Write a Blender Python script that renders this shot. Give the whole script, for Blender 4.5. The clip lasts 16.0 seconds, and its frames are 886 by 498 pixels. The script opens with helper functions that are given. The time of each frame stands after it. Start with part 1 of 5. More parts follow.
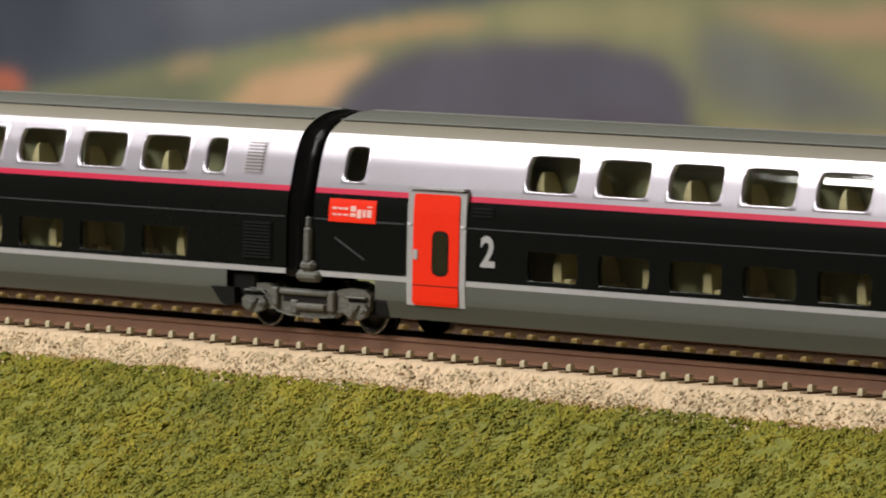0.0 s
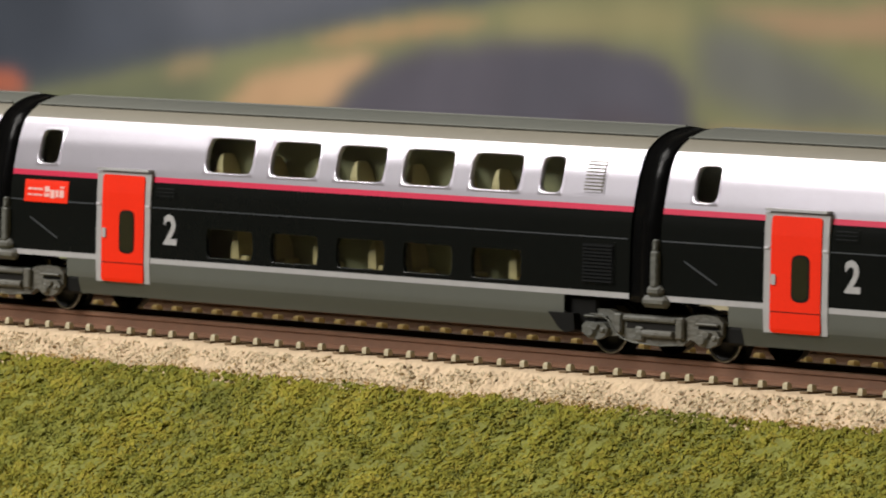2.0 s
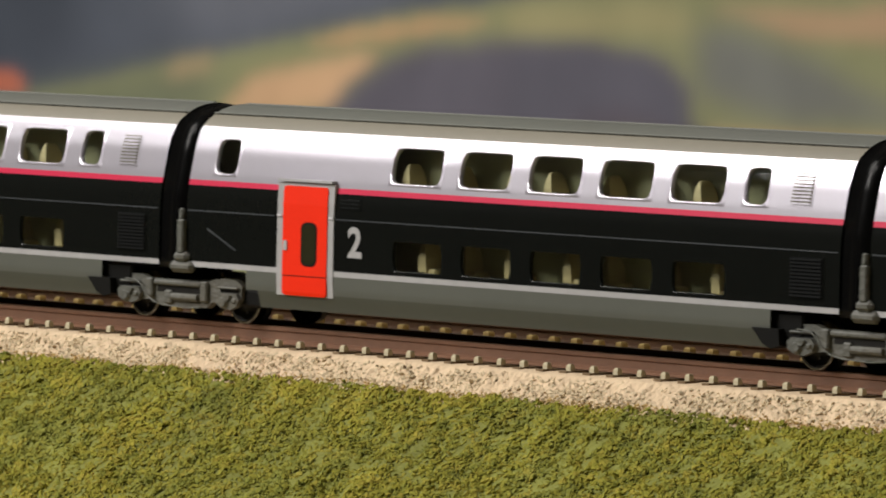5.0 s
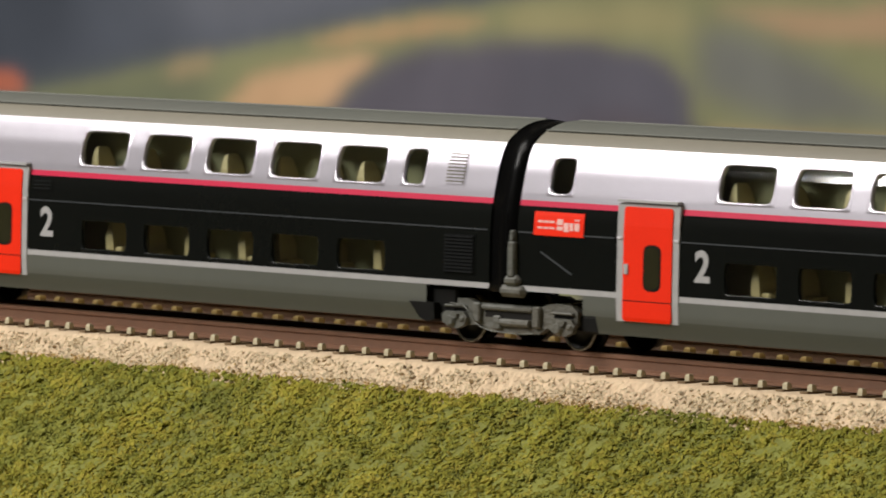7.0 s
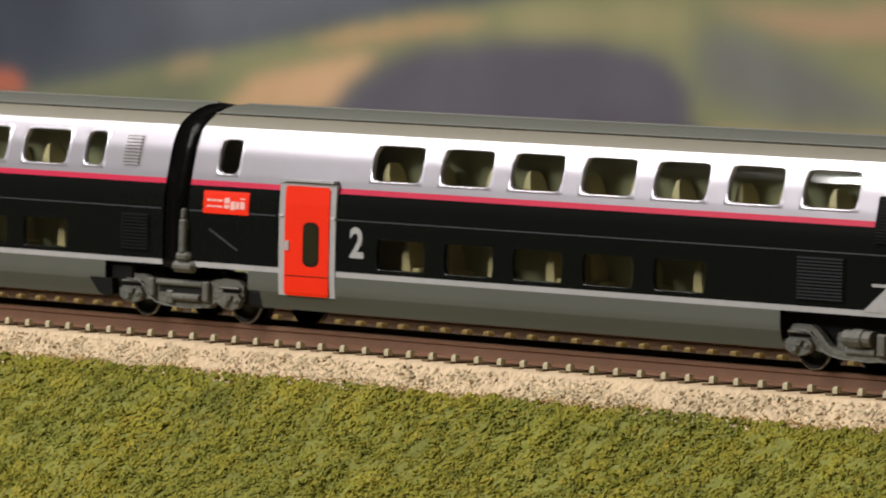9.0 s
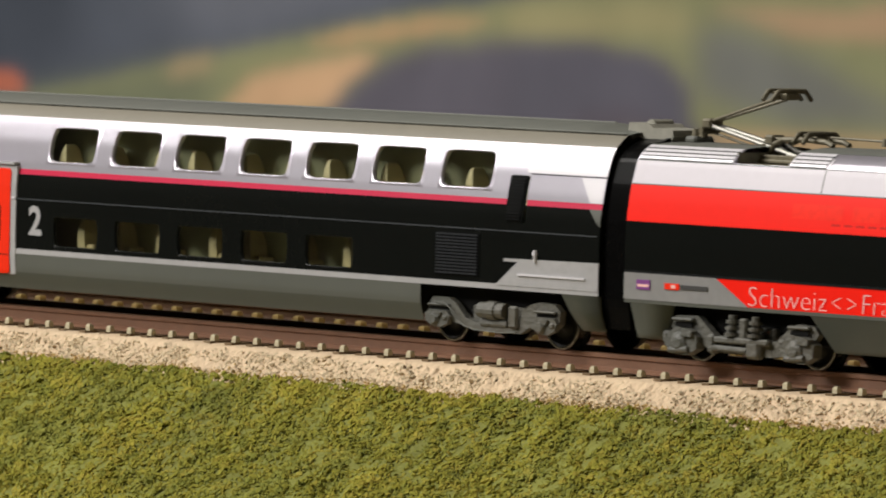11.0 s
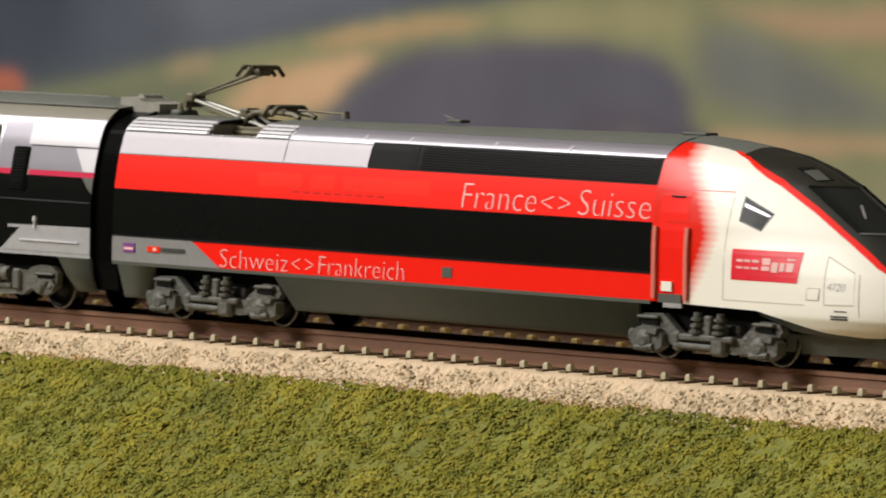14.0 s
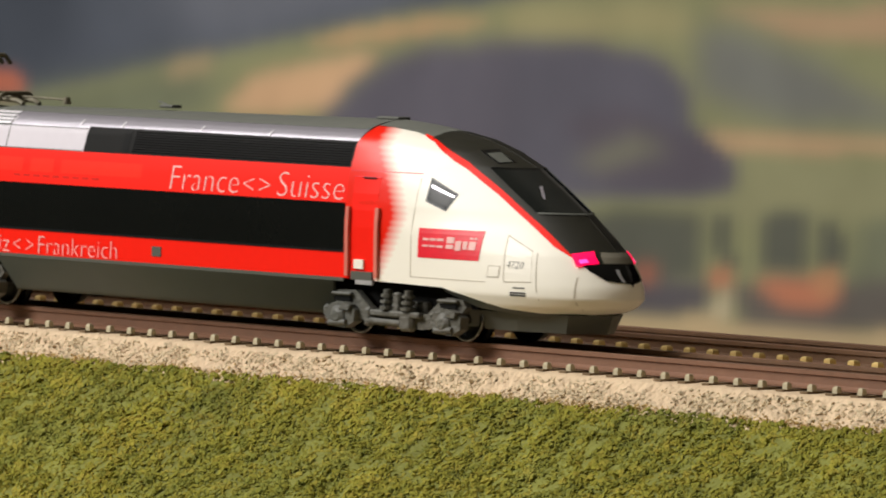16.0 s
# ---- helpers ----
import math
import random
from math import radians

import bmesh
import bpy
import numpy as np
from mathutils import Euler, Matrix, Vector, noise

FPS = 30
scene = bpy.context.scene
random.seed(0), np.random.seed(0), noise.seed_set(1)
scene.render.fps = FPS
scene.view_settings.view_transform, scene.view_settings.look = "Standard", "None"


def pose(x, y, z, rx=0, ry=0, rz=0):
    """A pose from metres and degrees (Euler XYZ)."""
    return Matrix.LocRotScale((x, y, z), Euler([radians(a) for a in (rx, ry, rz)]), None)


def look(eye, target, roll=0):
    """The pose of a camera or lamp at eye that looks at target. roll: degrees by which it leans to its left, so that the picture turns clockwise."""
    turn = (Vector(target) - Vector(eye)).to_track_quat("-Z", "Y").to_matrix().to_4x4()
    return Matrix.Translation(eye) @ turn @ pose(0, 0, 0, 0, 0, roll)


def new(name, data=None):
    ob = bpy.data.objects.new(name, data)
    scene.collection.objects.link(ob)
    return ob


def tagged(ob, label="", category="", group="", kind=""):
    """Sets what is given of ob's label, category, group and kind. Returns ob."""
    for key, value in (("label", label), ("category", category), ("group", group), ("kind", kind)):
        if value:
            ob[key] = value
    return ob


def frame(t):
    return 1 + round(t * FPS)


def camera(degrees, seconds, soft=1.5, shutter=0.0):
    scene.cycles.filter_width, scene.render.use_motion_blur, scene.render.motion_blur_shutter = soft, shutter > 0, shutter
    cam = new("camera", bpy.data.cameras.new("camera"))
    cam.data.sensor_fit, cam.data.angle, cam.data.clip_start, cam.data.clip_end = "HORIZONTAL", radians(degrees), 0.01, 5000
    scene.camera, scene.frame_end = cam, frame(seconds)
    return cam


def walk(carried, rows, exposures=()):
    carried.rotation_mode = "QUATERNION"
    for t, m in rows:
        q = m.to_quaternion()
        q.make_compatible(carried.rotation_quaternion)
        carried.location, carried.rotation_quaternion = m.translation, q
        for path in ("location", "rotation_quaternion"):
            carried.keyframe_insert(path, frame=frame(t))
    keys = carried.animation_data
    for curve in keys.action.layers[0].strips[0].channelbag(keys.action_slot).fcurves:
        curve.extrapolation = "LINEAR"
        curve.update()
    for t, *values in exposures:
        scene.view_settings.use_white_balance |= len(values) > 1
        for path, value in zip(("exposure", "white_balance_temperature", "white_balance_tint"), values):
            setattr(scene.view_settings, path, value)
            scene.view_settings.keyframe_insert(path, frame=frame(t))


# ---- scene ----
M = 0.001  # the layout is drawn in millimetres
cam = camera(6.34, 16.0, soft=1.9, shutter=0.35)
cam.data.dof.use_dof = True
cam.data.dof.focus_distance, cam.data.dof.aperture_fstop = 0.910, 180.0
EYE = Vector((692.9, -637.3, 51.5)) * M
WAY = Vector((-0.74015, 0.67104, -0.04334))
walk(cam, [(0.0, look(EYE, EYE + WAY, 1.223)), (16.0, look(EYE, EYE + WAY, 1.223))],
     exposures=[(0.0, 0.0), (16.0, 0.0)])

# ---- light: a closed hobby room with a warm lamp and an added warm fill ----
world = bpy.data.worlds.new("room_air")
world.use_nodes = True
world.node_tree.nodes["Background"].inputs[0].default_value = (0.9, 0.95, 1.0, 1)
world.node_tree.nodes["Background"].inputs[1].default_value = 0.05
scene.world = world
def room_lamp(name, size, power, eye, target, color):
    data = bpy.data.lights.new(name, "AREA")
    data.shape, data.size, data.size_y = "RECTANGLE", *size
    data.energy, data.color = power, color
    new(name, data).matrix_world = look(eye, target)


# the main lamp stands in front of the layout, further back along the train; an unseen, stronger fill panel is added
# above
room_lamp("standing_lamp_light", (0.42, 0.26), 10.0, (-0.79, -0.97, 0.69), (0.0, 0.0, 0.0), (1.0, 0.965, 0.92))
room_lamp("added_fill_light", (1.0, 0.5), 19.0, (-0.64, -0.68, 0.98), (0.0, 0.0, 0.0), (1.0, 0.96, 0.91))


# ---- small tools ----
def lin(r, g, b):
    """Linear colour of a display colour 0..255."""
    return tuple(((c / 255 + 0.055) / 1.055) ** 2.4 if c > 10 else c / 255 / 12.92 for c in (r, g, b)) + (1.0,)


def material(name, color, rough=0.5, metal=0.0, vary=0.12, grain=900.0, bump=0.0, bump_scale=3000.0, coat=0.0, dirt=0.0,
             islands=0.0, glow=0.0, spec=0.5):
    m = bpy.data.materials.new(name)
    m.use_nodes = True
    t = m.node_tree
    n, l = t.nodes, t.links
    b = n["Principled BSDF"]
    b.inputs["Roughness"].default_value = rough
    b.inputs["Metallic"].default_value = metal
    b.inputs["Specular IOR Level"].default_value = spec
    b.inputs["Coat Weight"].default_value = coat
    b.inputs["Coat Roughness"].default_value = 0.12
    co = n.new("ShaderNodeTexCoord")
    fine = n.new("ShaderNodeTexNoise")
    fine.inputs["Scale"].default_value = grain
    fine.inputs["Detail"].default_value = 4
    l.new(co.outputs["Object"], fine.inputs["Vector"])
    wide = n.new("ShaderNodeTexNoise")
    wide.inputs["Scale"].default_value = grain / 12
    l.new(co.outputs["Object"], wide.inputs["Vector"])
    add = n.new("ShaderNodeMath")
    add.operation = "ADD"
    l.new(fine.outputs["Fac"], add.inputs[0])
    l.new(wide.outputs["Fac"], add.inputs[1])
    value = n.new("ShaderNodeMapRange")
    value.inputs["From Min"].default_value, value.inputs["From Max"].default_value = 0.6, 1.4
    value.inputs["To Min"].default_value, value.inputs["To Max"].default_value = 1 - vary, 1 + vary
    l.new(add.outputs[0], value.inputs["Value"])
    hsv = n.new("ShaderNodeHueSaturation")
    hsv.inputs["Color"].default_value = (*color[:3], 1)
    l.new(value.outputs["Result"], hsv.inputs["Value"])
    last = hsv.outputs["Color"]
    if islands:
        geo = n.new("ShaderNodeNewGeometry")
        spread = n.new("ShaderNodeMapRange")
        spread.inputs["To Min"].default_value, spread.inputs["To Max"].default_value = 1 - islands, 1 + islands
        l.new(geo.outputs["Random Per Island"], spread.inputs["Value"])
        second = n.new("ShaderNodeHueSaturation")
        l.new(last, second.inputs["Color"])
        l.new(spread.outputs["Result"], second.inputs["Value"])
        last = second.outputs["Color"]
    if dirt:
        mix = n.new("ShaderNodeMix")
        mix.data_type = "RGBA"
        mix.inputs["B"].default_value = (0.10, 0.08, 0.055, 1)
        spots = n.new("ShaderNodeMapRange")
        spots.inputs["From Min"].default_value, spots.inputs["From Max"].default_value = 0.45, 0.75
        spots.inputs["To Max"].default_value = dirt
        l.new(wide.outputs["Fac"], spots.inputs["Value"])
        l.new(spots.outputs["Result"], mix.inputs["Factor"])
        l.new(last, mix.inputs["A"])
        last = mix.outputs["Result"]
    l.new(last, b.inputs["Base Color"])
    if bump:
        bn = n.new("ShaderNodeBump")
        bn.inputs["Strength"].default_value, bn.inputs["Distance"].default_value = bump, 0.0003
        tex = n.new("ShaderNodeTexNoise")
        tex.inputs["Scale"].default_value = bump_scale
        l.new(co.outputs["Object"], tex.inputs["Vector"])
        l.new(tex.outputs["Fac"], bn.inputs["Height"])
        l.new(bn.outputs["Normal"], b.inputs["Normal"])
    if glow:
        b.inputs["Emission Color"].default_value = (*color[:3], 1)
        b.inputs["Emission Strength"].default_value = glow
    return m


def glass_material(name, tint, gloss=0.10):
    m = bpy.data.materials.new(name)
    m.use_nodes = True
    n, l = m.node_tree.nodes, m.node_tree.links
    n.remove(n["Principled BSDF"])
    clear, shine, mix = n.new("ShaderNodeBsdfTransparent"), n.new("ShaderNodeBsdfGlossy"), n.new("ShaderNodeMixShader")
    clear.inputs["Color"].default_value = (*tint, 1)
    shine.inputs["Roughness"].default_value = 0.04
    mix.inputs[0].default_value = gloss
    l.new(clear.outputs[0], mix.inputs[1])
    l.new(shine.outputs[0], mix.inputs[2])
    l.new(mix.outputs[0], n["Material Output"].inputs["Surface"])
    return m


SILVER = material("silver_paint", lin(194, 190, 200), 0.28, 0.7, 0.03, 500, 0.03)
ROOF_LOW = material("beige_grey_roof_paint", lin(124, 119, 105), 0.55, 0.0, 0.05, 500)
ROOF_TOP = material("grey_roof_paint", lin(98, 100, 93), 0.6, 0.0, 0.07, 500)
PINK = material("raspberry_stripe_paint", lin(204, 30, 72), 0.35, 0.0, 0.03)
BLACK = material("gloss_black_paint", (0.006, 0.0068, 0.006, 1), 0.22, 0.0, 0.1, spec=0.12)
RUBBER = material("black_gangway_rubber", (0.003, 0.003, 0.003, 1), 0.22, spec=0.06)
LINE = material("light_grey_line_paint", lin(166, 165, 166), 0.45)
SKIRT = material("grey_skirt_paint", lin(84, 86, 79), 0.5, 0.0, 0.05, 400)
# darker copy of the skirt grey carries the shade of the tucked-in edge
SKIRT_SHADED = material("shaded_grey_skirt_paint", lin(73, 75, 68), 0.5, 0.0, 0.05, 400)
SKIRT_DARK = material("dark_grey_skirt_paint", lin(71, 74, 67), 0.5, 0.0, 0.05, 400)
RED = material("signal_red_paint", lin(252, 28, 6), 0.45, 0.0, 0.03, spec=0.2)
RED_DOOR = material("orange_red_door_paint", lin(242, 44, 8), 0.5, 0.0, 0.05, 2500, spec=0.2)
FADED = material("faded_red_print", lin(250, 40, 16), 0.5, 0.0, 0.12, 1500, spec=0.2)
PRINT_RED = material("dark_red_print", lin(206, 26, 10), 0.5, 0.0, 0.2, 2500, spec=0.2)
WHITE_TEXT = material("pale_print", lin(240, 190, 184), 0.5, 0.0, 0.16, 3000)
WHITE = material("cream_white_paint", lin(251, 246, 232), 0.32, 0.0, 0.02, 300)
PURE_WHITE = material("bright_white_paint", lin(226, 223, 228), 0.35, 0.2, 0.02)
PALE_PANEL = material("pale_lilac_grey_paint", lin(206, 200, 208), 0.42, 0.0, 0.03)
BOGIE = material("grey_bogie_plastic", lin(86, 87, 81), 0.6, 0.0, 0.22, 700, 0.6, 1800, dirt=0.45)
DARK = material("black_underframe_plastic", (0.005, 0.005, 0.0045, 1), 0.6, spec=0.12)
STEEL = material("polished_wheel_steel", (0.20, 0.20, 0.195, 1), 0.14, 1.0)
WHEEL = material("dark_wheel_metal", (0.012, 0.011, 0.010, 1), 0.5, 0.0, spec=0.2)
DOOR_GLASS = material("olive_door_glass", lin(44, 43, 28), 0.15, spec=0.3)
SEAT = material("beige_seat_plastic", lin(212, 194, 152), 0.6, 0.0, 0.08)
INSIDE = material("olive_interior_plastic", lin(196, 190, 156), 0.7, 0.0, 0.08)
LINING = material("olive_inner_lining", lin(160, 158, 128), 0.7, 0.0, 0.3, 260)
PANE = glass_material("tinted_window_glass", (0.62, 0.68, 0.60), 0.13)
DARK_PANE = glass_material("dark_window_glass", (0.52, 0.56, 0.48), 0.12)
LOUVRE = material("dark_louvre_plastic", lin(21, 23, 24), 0.5, spec=0.12)
LOUVRE_DARK = material("black_louvre_backing", lin(14, 15, 15), 0.5, spec=0.08)
LOUVRE_MID = material("bluish_louvre_plastic", lin(36, 39, 43), 0.4, spec=0.4)
LOUVRE_LIGHT = material("grey_louvre_plastic", lin(52, 56, 60), 0.5)
PANTO = material("weathered_pantograph_metal", lin(104, 98, 78), 0.5, 0.2, 0.3, 1500)
ARM = material("dull_steel_arm", lin(132, 130, 122), 0.4, 0.5, 0.15, 1500)
PRINT_DARK = material("dark_grey_print", lin(60, 60, 60), 0.5)
# ochre rail brown, darkened to hold the shade under and behind the train
RAIL_SHADED = material("shaded_ochre_rail_paint", lin(98, 70, 46), 0.6, 0.0, 0.25, 300, 0.2, 2000)
TIE_FAR = material("amber_sleeper_plastic", lin(194, 168, 104), 0.8, 0.0, 0.2, 900)
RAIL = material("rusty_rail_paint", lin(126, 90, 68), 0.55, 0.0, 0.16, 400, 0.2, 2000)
RAIL_TOP = material("worn_rail_head", lin(128, 94, 74), 0.38, 0.4, 0.25, 500)
TIE = material("dusty_sleeper_plastic", lin(182, 172, 142), 0.8, 0.0, 0.15, 900, 0.3)
TIE_WEB = material("brown_sleeper_web", lin(104, 84, 56), 0.8, 0.0, 0.15, 900)
LAMP_RED = material("red_tail_lamp", (1.0, 0.0, 0.075, 1), 0.3, glow=1.0)
LAMP_CORE = material("bright_lamp_core", (1.0, 0.05, 0.30, 1), 0.3, glow=2.2)
HOOD = material("olive_black_windscreen_surround", (0.020, 0.019, 0.013, 1), 0.42, spec=0.25)
LIP = material("gloss_black_nose_lip", (0.004, 0.004, 0.004, 1), 0.12, spec=0.3)


def part(name, verts, faces, mat, parent, label="", smooth=False):
    """One mesh object, drawn in millimetres, under a thing or a part. mat: a material, or a list with faces as (corners, slot)."""
    me = bpy.data.meshes.new(name)
    mats = mat if isinstance(mat, list) else [mat]
    slots = [f[1] for f in faces] if isinstance(mat, list) else None
    if slots:
        faces = [f[0] for f in faces]
    me.from_pydata([(x * M, y * M, z * M) for x, y, z in verts], [], faces)
    for m in mats:
        me.materials.append(m)
    if slots:
        me.polygons.foreach_set("material_index", slots)
    if smooth:
        me.polygons.foreach_set("use_smooth", [True] * len(me.polygons))
    me.update()
    ob = new(name, me)
    ob.parent = parent
    if label:
        tagged(ob, label)
    return ob


def clear(ob):
    """A pane that lets the light in."""
    ob.visible_shadow = False
    return ob


def share(name, me, parent, x=0.0, y=0.0, z=0.0, label=""):
    ob = new(name, me)
    ob.parent = parent
    ob.location = (x * M, y * M, z * M)
    if label:
        tagged(ob, label)
    return ob


class Shape:
    """Collects corners and faces of one mesh."""

    def __init__(self):
        self.v, self.f = [], []

    def add(self, verts, faces):
        k = len(self.v)
        self.v += verts
        self.f += [tuple(i + k for i in f) for f in faces]
        return self

    def box(self, x0, x1, y0, y1, z0, z1, c=0.0):
        """A box with chamfered upright and level edges."""
        if c <= 0:
            v = [(x, y, z) for z in (z0, z1) for x, y in ((x0, y0), (x1, y0), (x1, y1), (x0, y1))]
            return self.add(v, [(3, 2, 1, 0), (4, 5, 6, 7), (0, 1, 5, 4), (1, 2, 6, 5), (2, 3, 7, 6), (3, 0, 4, 7)])
        ring = lambda d, z: [(x0 + c, y0 + d, z), (x1 - c, y0 + d, z), (x1 - d, y0 + c, z), (x1 - d, y1 - c, z),
                             (x1 - c, y1 - d, z), (x0 + c, y1 - d, z), (x0 + d, y1 - c, z), (x0 + d, y0 + c, z)]
        inner = lambda z: [(x0 + c, y0 + c, z), (x1 - c, y0 + c, z), (x1 - c, y0 + c, z), (x1 - c, y1 - c, z),
                           (x1 - c, y1 - c, z), (x0 + c, y1 - c, z), (x0 + c, y1 - c, z), (x0 + c, y0 + c, z)]
        v = inner(z0) + ring(0, z0 + c) + ring(0, z1 - c) + inner(z1)
        f = [tuple(range(7, -1, -1)), tuple(range(24, 32))]
        for k in range(3):
            f += [(8 * k + i, 8 * k + (i + 1) % 8, 8 * k + 8 + (i + 1) % 8, 8 * k + 8 + i) for i in range(8)]
        return self.add(v, f)

    def tube(self, a, b, r, n=8, r2=None):
        a, b = Vector(a), Vector(b)
        d = (b - a).normalized()
        u = d.orthogonal().normalized()
        w = d.cross(u)
        r2 = r if r2 is None else r2
        v = []
        for p, q in ((a, r), (b, r2)):
            for i in range(n):
                e = 2 * math.pi * i / n
                v.append(tuple(p + u * (q * math.cos(e)) + w * (q * math.sin(e))))
        f = [(i, (i + 1) % n, n + (i + 1) % n, n + i) for i in range(n)] + [tuple(range(n - 1, -1, -1)), tuple(range(n, 2 * n))]
        return self.add(v, f)

    def prism(self, outline, y0, y1):
        """An outline of (x, z) corners drawn out across the track from y0 to y1."""
        n = len(outline)
        v = [(x, y0, z) for x, z in outline] + [(x, y1, z) for x, z in outline]
        f = [tuple(range(n)), tuple(range(2 * n - 1, n - 1, -1))]
        f += [((i + 1) % n, i, n + i, n + (i + 1) % n) for i in range(n)]
        return self.add(v, f)

    def turned(self, profile, n=24, x=0.0, z=0.0):
        """Profile of (y, radius) turned round the axle, which lies across the track."""
        v, f = [], []
        for y, r in profile:
            v += [(x + r * math.cos(2 * math.pi * i / n), y, z + r * math.sin(2 * math.pi * i / n)) for i in range(n)]
        for k in range(len(profile) - 1):
            f += [(k * n + i, k * n + (i + 1) % n, (k + 1) * n + (i + 1) % n, (k + 1) * n + i) for i in range(n)]
        return self.add(v, f)

    def put(self, name, mat, parent, label="", smooth=False):
        return part(name, self.v, self.f, mat, parent, label, smooth)


def thing(name, label, category, group="", x=0.0, y=0.0, z=0.0):
    ob = new(name)
    ob.empty_display_size = 0.01
    ob.location = (x * M, y * M, z * M)
    return tagged(ob, label, category, group)


# ---- body sides ----
COACH = ((2.4, 8.35), (4.2, 8.95), (4.6, 9.05), (6.5, 9.05), (13.0, 9.05), (15.5, 8.9), (18.0, 8.45), (21.0, 7.8), (23.0, 7.1), (24.0, 6.4),
         (25.0, 5.1), (25.7, 3.7), (26.2, 2.0), (26.4, 0.0))
DOOR = ((2.4, 8.35), (4.2, 8.95), (4.6, 9.05), (15.0, 9.05), (18.5, 8.85))
POWER = ((2.3, 8.3), (6.3, 8.9), (13.0, 8.95), (15.6, 8.8), (18.0, 8.45), (19.8, 8.1), (22.7, 7.2), (23.8, 6.1), (24.6, 4.6), (25.1, 3.0),
         (25.4, 1.2), (25.5, 0.0))


def half_width(profile, z):
    return float(np.interp(z, [a for a, b in profile], [b for a, b in profile]))


def smooth_half(profile, z):
    """Half width with the corners of the profile eased."""
    return sum(half_width(profile, z + d) * w for d, w in ((-0.5, 0.25), (0.0, 0.5), (0.5, 0.25))) if z < 25.2 else half_width(profile, z)


def rounded_span(x0, x1, z0, z1, r, z):
    """Left and right end of a rounded rectangle at height z."""
    d = max(z0 + r - z, z - (z1 - r), 0.0)
    cut = r - math.sqrt(max(r * r - d * d, 0.0))
    return x0 + cut, x1 - cut


def patch(profile, x0, x1, z0, z1, out, deep=0.3, r=0.0, side=-1, slant=0.0):
    """A plate that follows the body side: out in front of it, with edges that go back by deep. slant: shift in x per mm of height."""
    s = Shape()
    zs = sorted({z0, z1, *(z0 + r * k / 4 for k in range(1, 5)), *(z1 - r * k / 4 for k in range(1, 5))}) if r > 0 else [z0, z1]
    zs = sorted({*zs, *[z0 + (z1 - z0) * k / 6 for k in range(7)]})
    front, back = [], []
    for z in zs:
        a, b = rounded_span(x0, x1, z0, z1, r, z) if r > 0 else (x0, x1)
        w = smooth_half(profile, z)
        k = slant * (z - z0)
        front.append(((a + k, side * (w + out), z), (b + k, side * (w + out), z)))
        back.append(((a + k, side * (w + out - deep), z), (b + k, side * (w + out - deep), z)))
    v = [p for row in front for p in row] + [p for row in back for p in row]
    n = len(zs)
    f = []
    for i in range(n - 1):
        a = 2 * i
        f += [(a, a + 1, a + 3, a + 2), (2 * n + a, a, a + 2, 2 * n + a + 2), (a + 1, 2 * n + a + 1, 2 * n + a + 3, a + 3)]
    f += [(0, 2 * n, 2 * n + 1, 1), (2 * n - 2, 2 * n - 1, 4 * n - 1, 4 * n - 2)]
    return s.add(v, f if side < 0 else [tuple(reversed(q)) for q in f])


def window_ring(profile, x0, x1, z0, z1, r, rim, out, deep, side=-1):
    """A surround that fills the square hole round a rounded window and lines its edge."""
    s = Shape()
    cx, cz, hx, hz = (x0 + x1) / 2, (z0 + z1) / 2, (x1 - x0) / 2, (z1 - z0) / 2
    angles = sorted({*(2 * math.pi * k / 32 for k in range(32)), *(math.atan2(b * (hz + rim), a * (hx + rim)) % (2 * math.pi) for a in (-1, 1) for b in (-1, 1))})
    outer, inner = [], []
    for e in angles:
        c, q = math.cos(e), math.sin(e)
        far = min((hx + rim) / max(abs(c), 1e-9), (hz + rim) / max(abs(q), 1e-9))
        lo, hi = 0.0, far
        for _ in range(24):
            mid = (lo + hi) / 2
            px, pz = max(abs(c * mid) - (hx - r), 0), max(abs(q * mid) - (hz - r), 0)
            ok = px * px + pz * pz <= r * r and abs(c * mid) <= hx and abs(q * mid) <= hz
            lo, hi = (mid, hi) if ok else (lo, mid)
        outer.append((cx + c * far, cz + q * far))
        inner.append((cx + c * lo, cz + q * lo))
    lift = lambda pts, d: [(x, side * (smooth_half(profile, z) + d), z) for x, z in pts]
    n = len(angles)
    v = lift(outer, 0.0) + lift([((x * 2 + u) / 3, (z * 2 + w) / 3) for (x, z), (u, w) in zip(inner, outer)], out) + lift(inner, out * 0.3) + lift(inner, -deep)
    f = [(k * n + i, k * n + (i + 1) % n, (k + 1) * n + (i + 1) % n, (k + 1) * n + i) for k in range(3) for i in range(n)]
    return s.add(v, f)


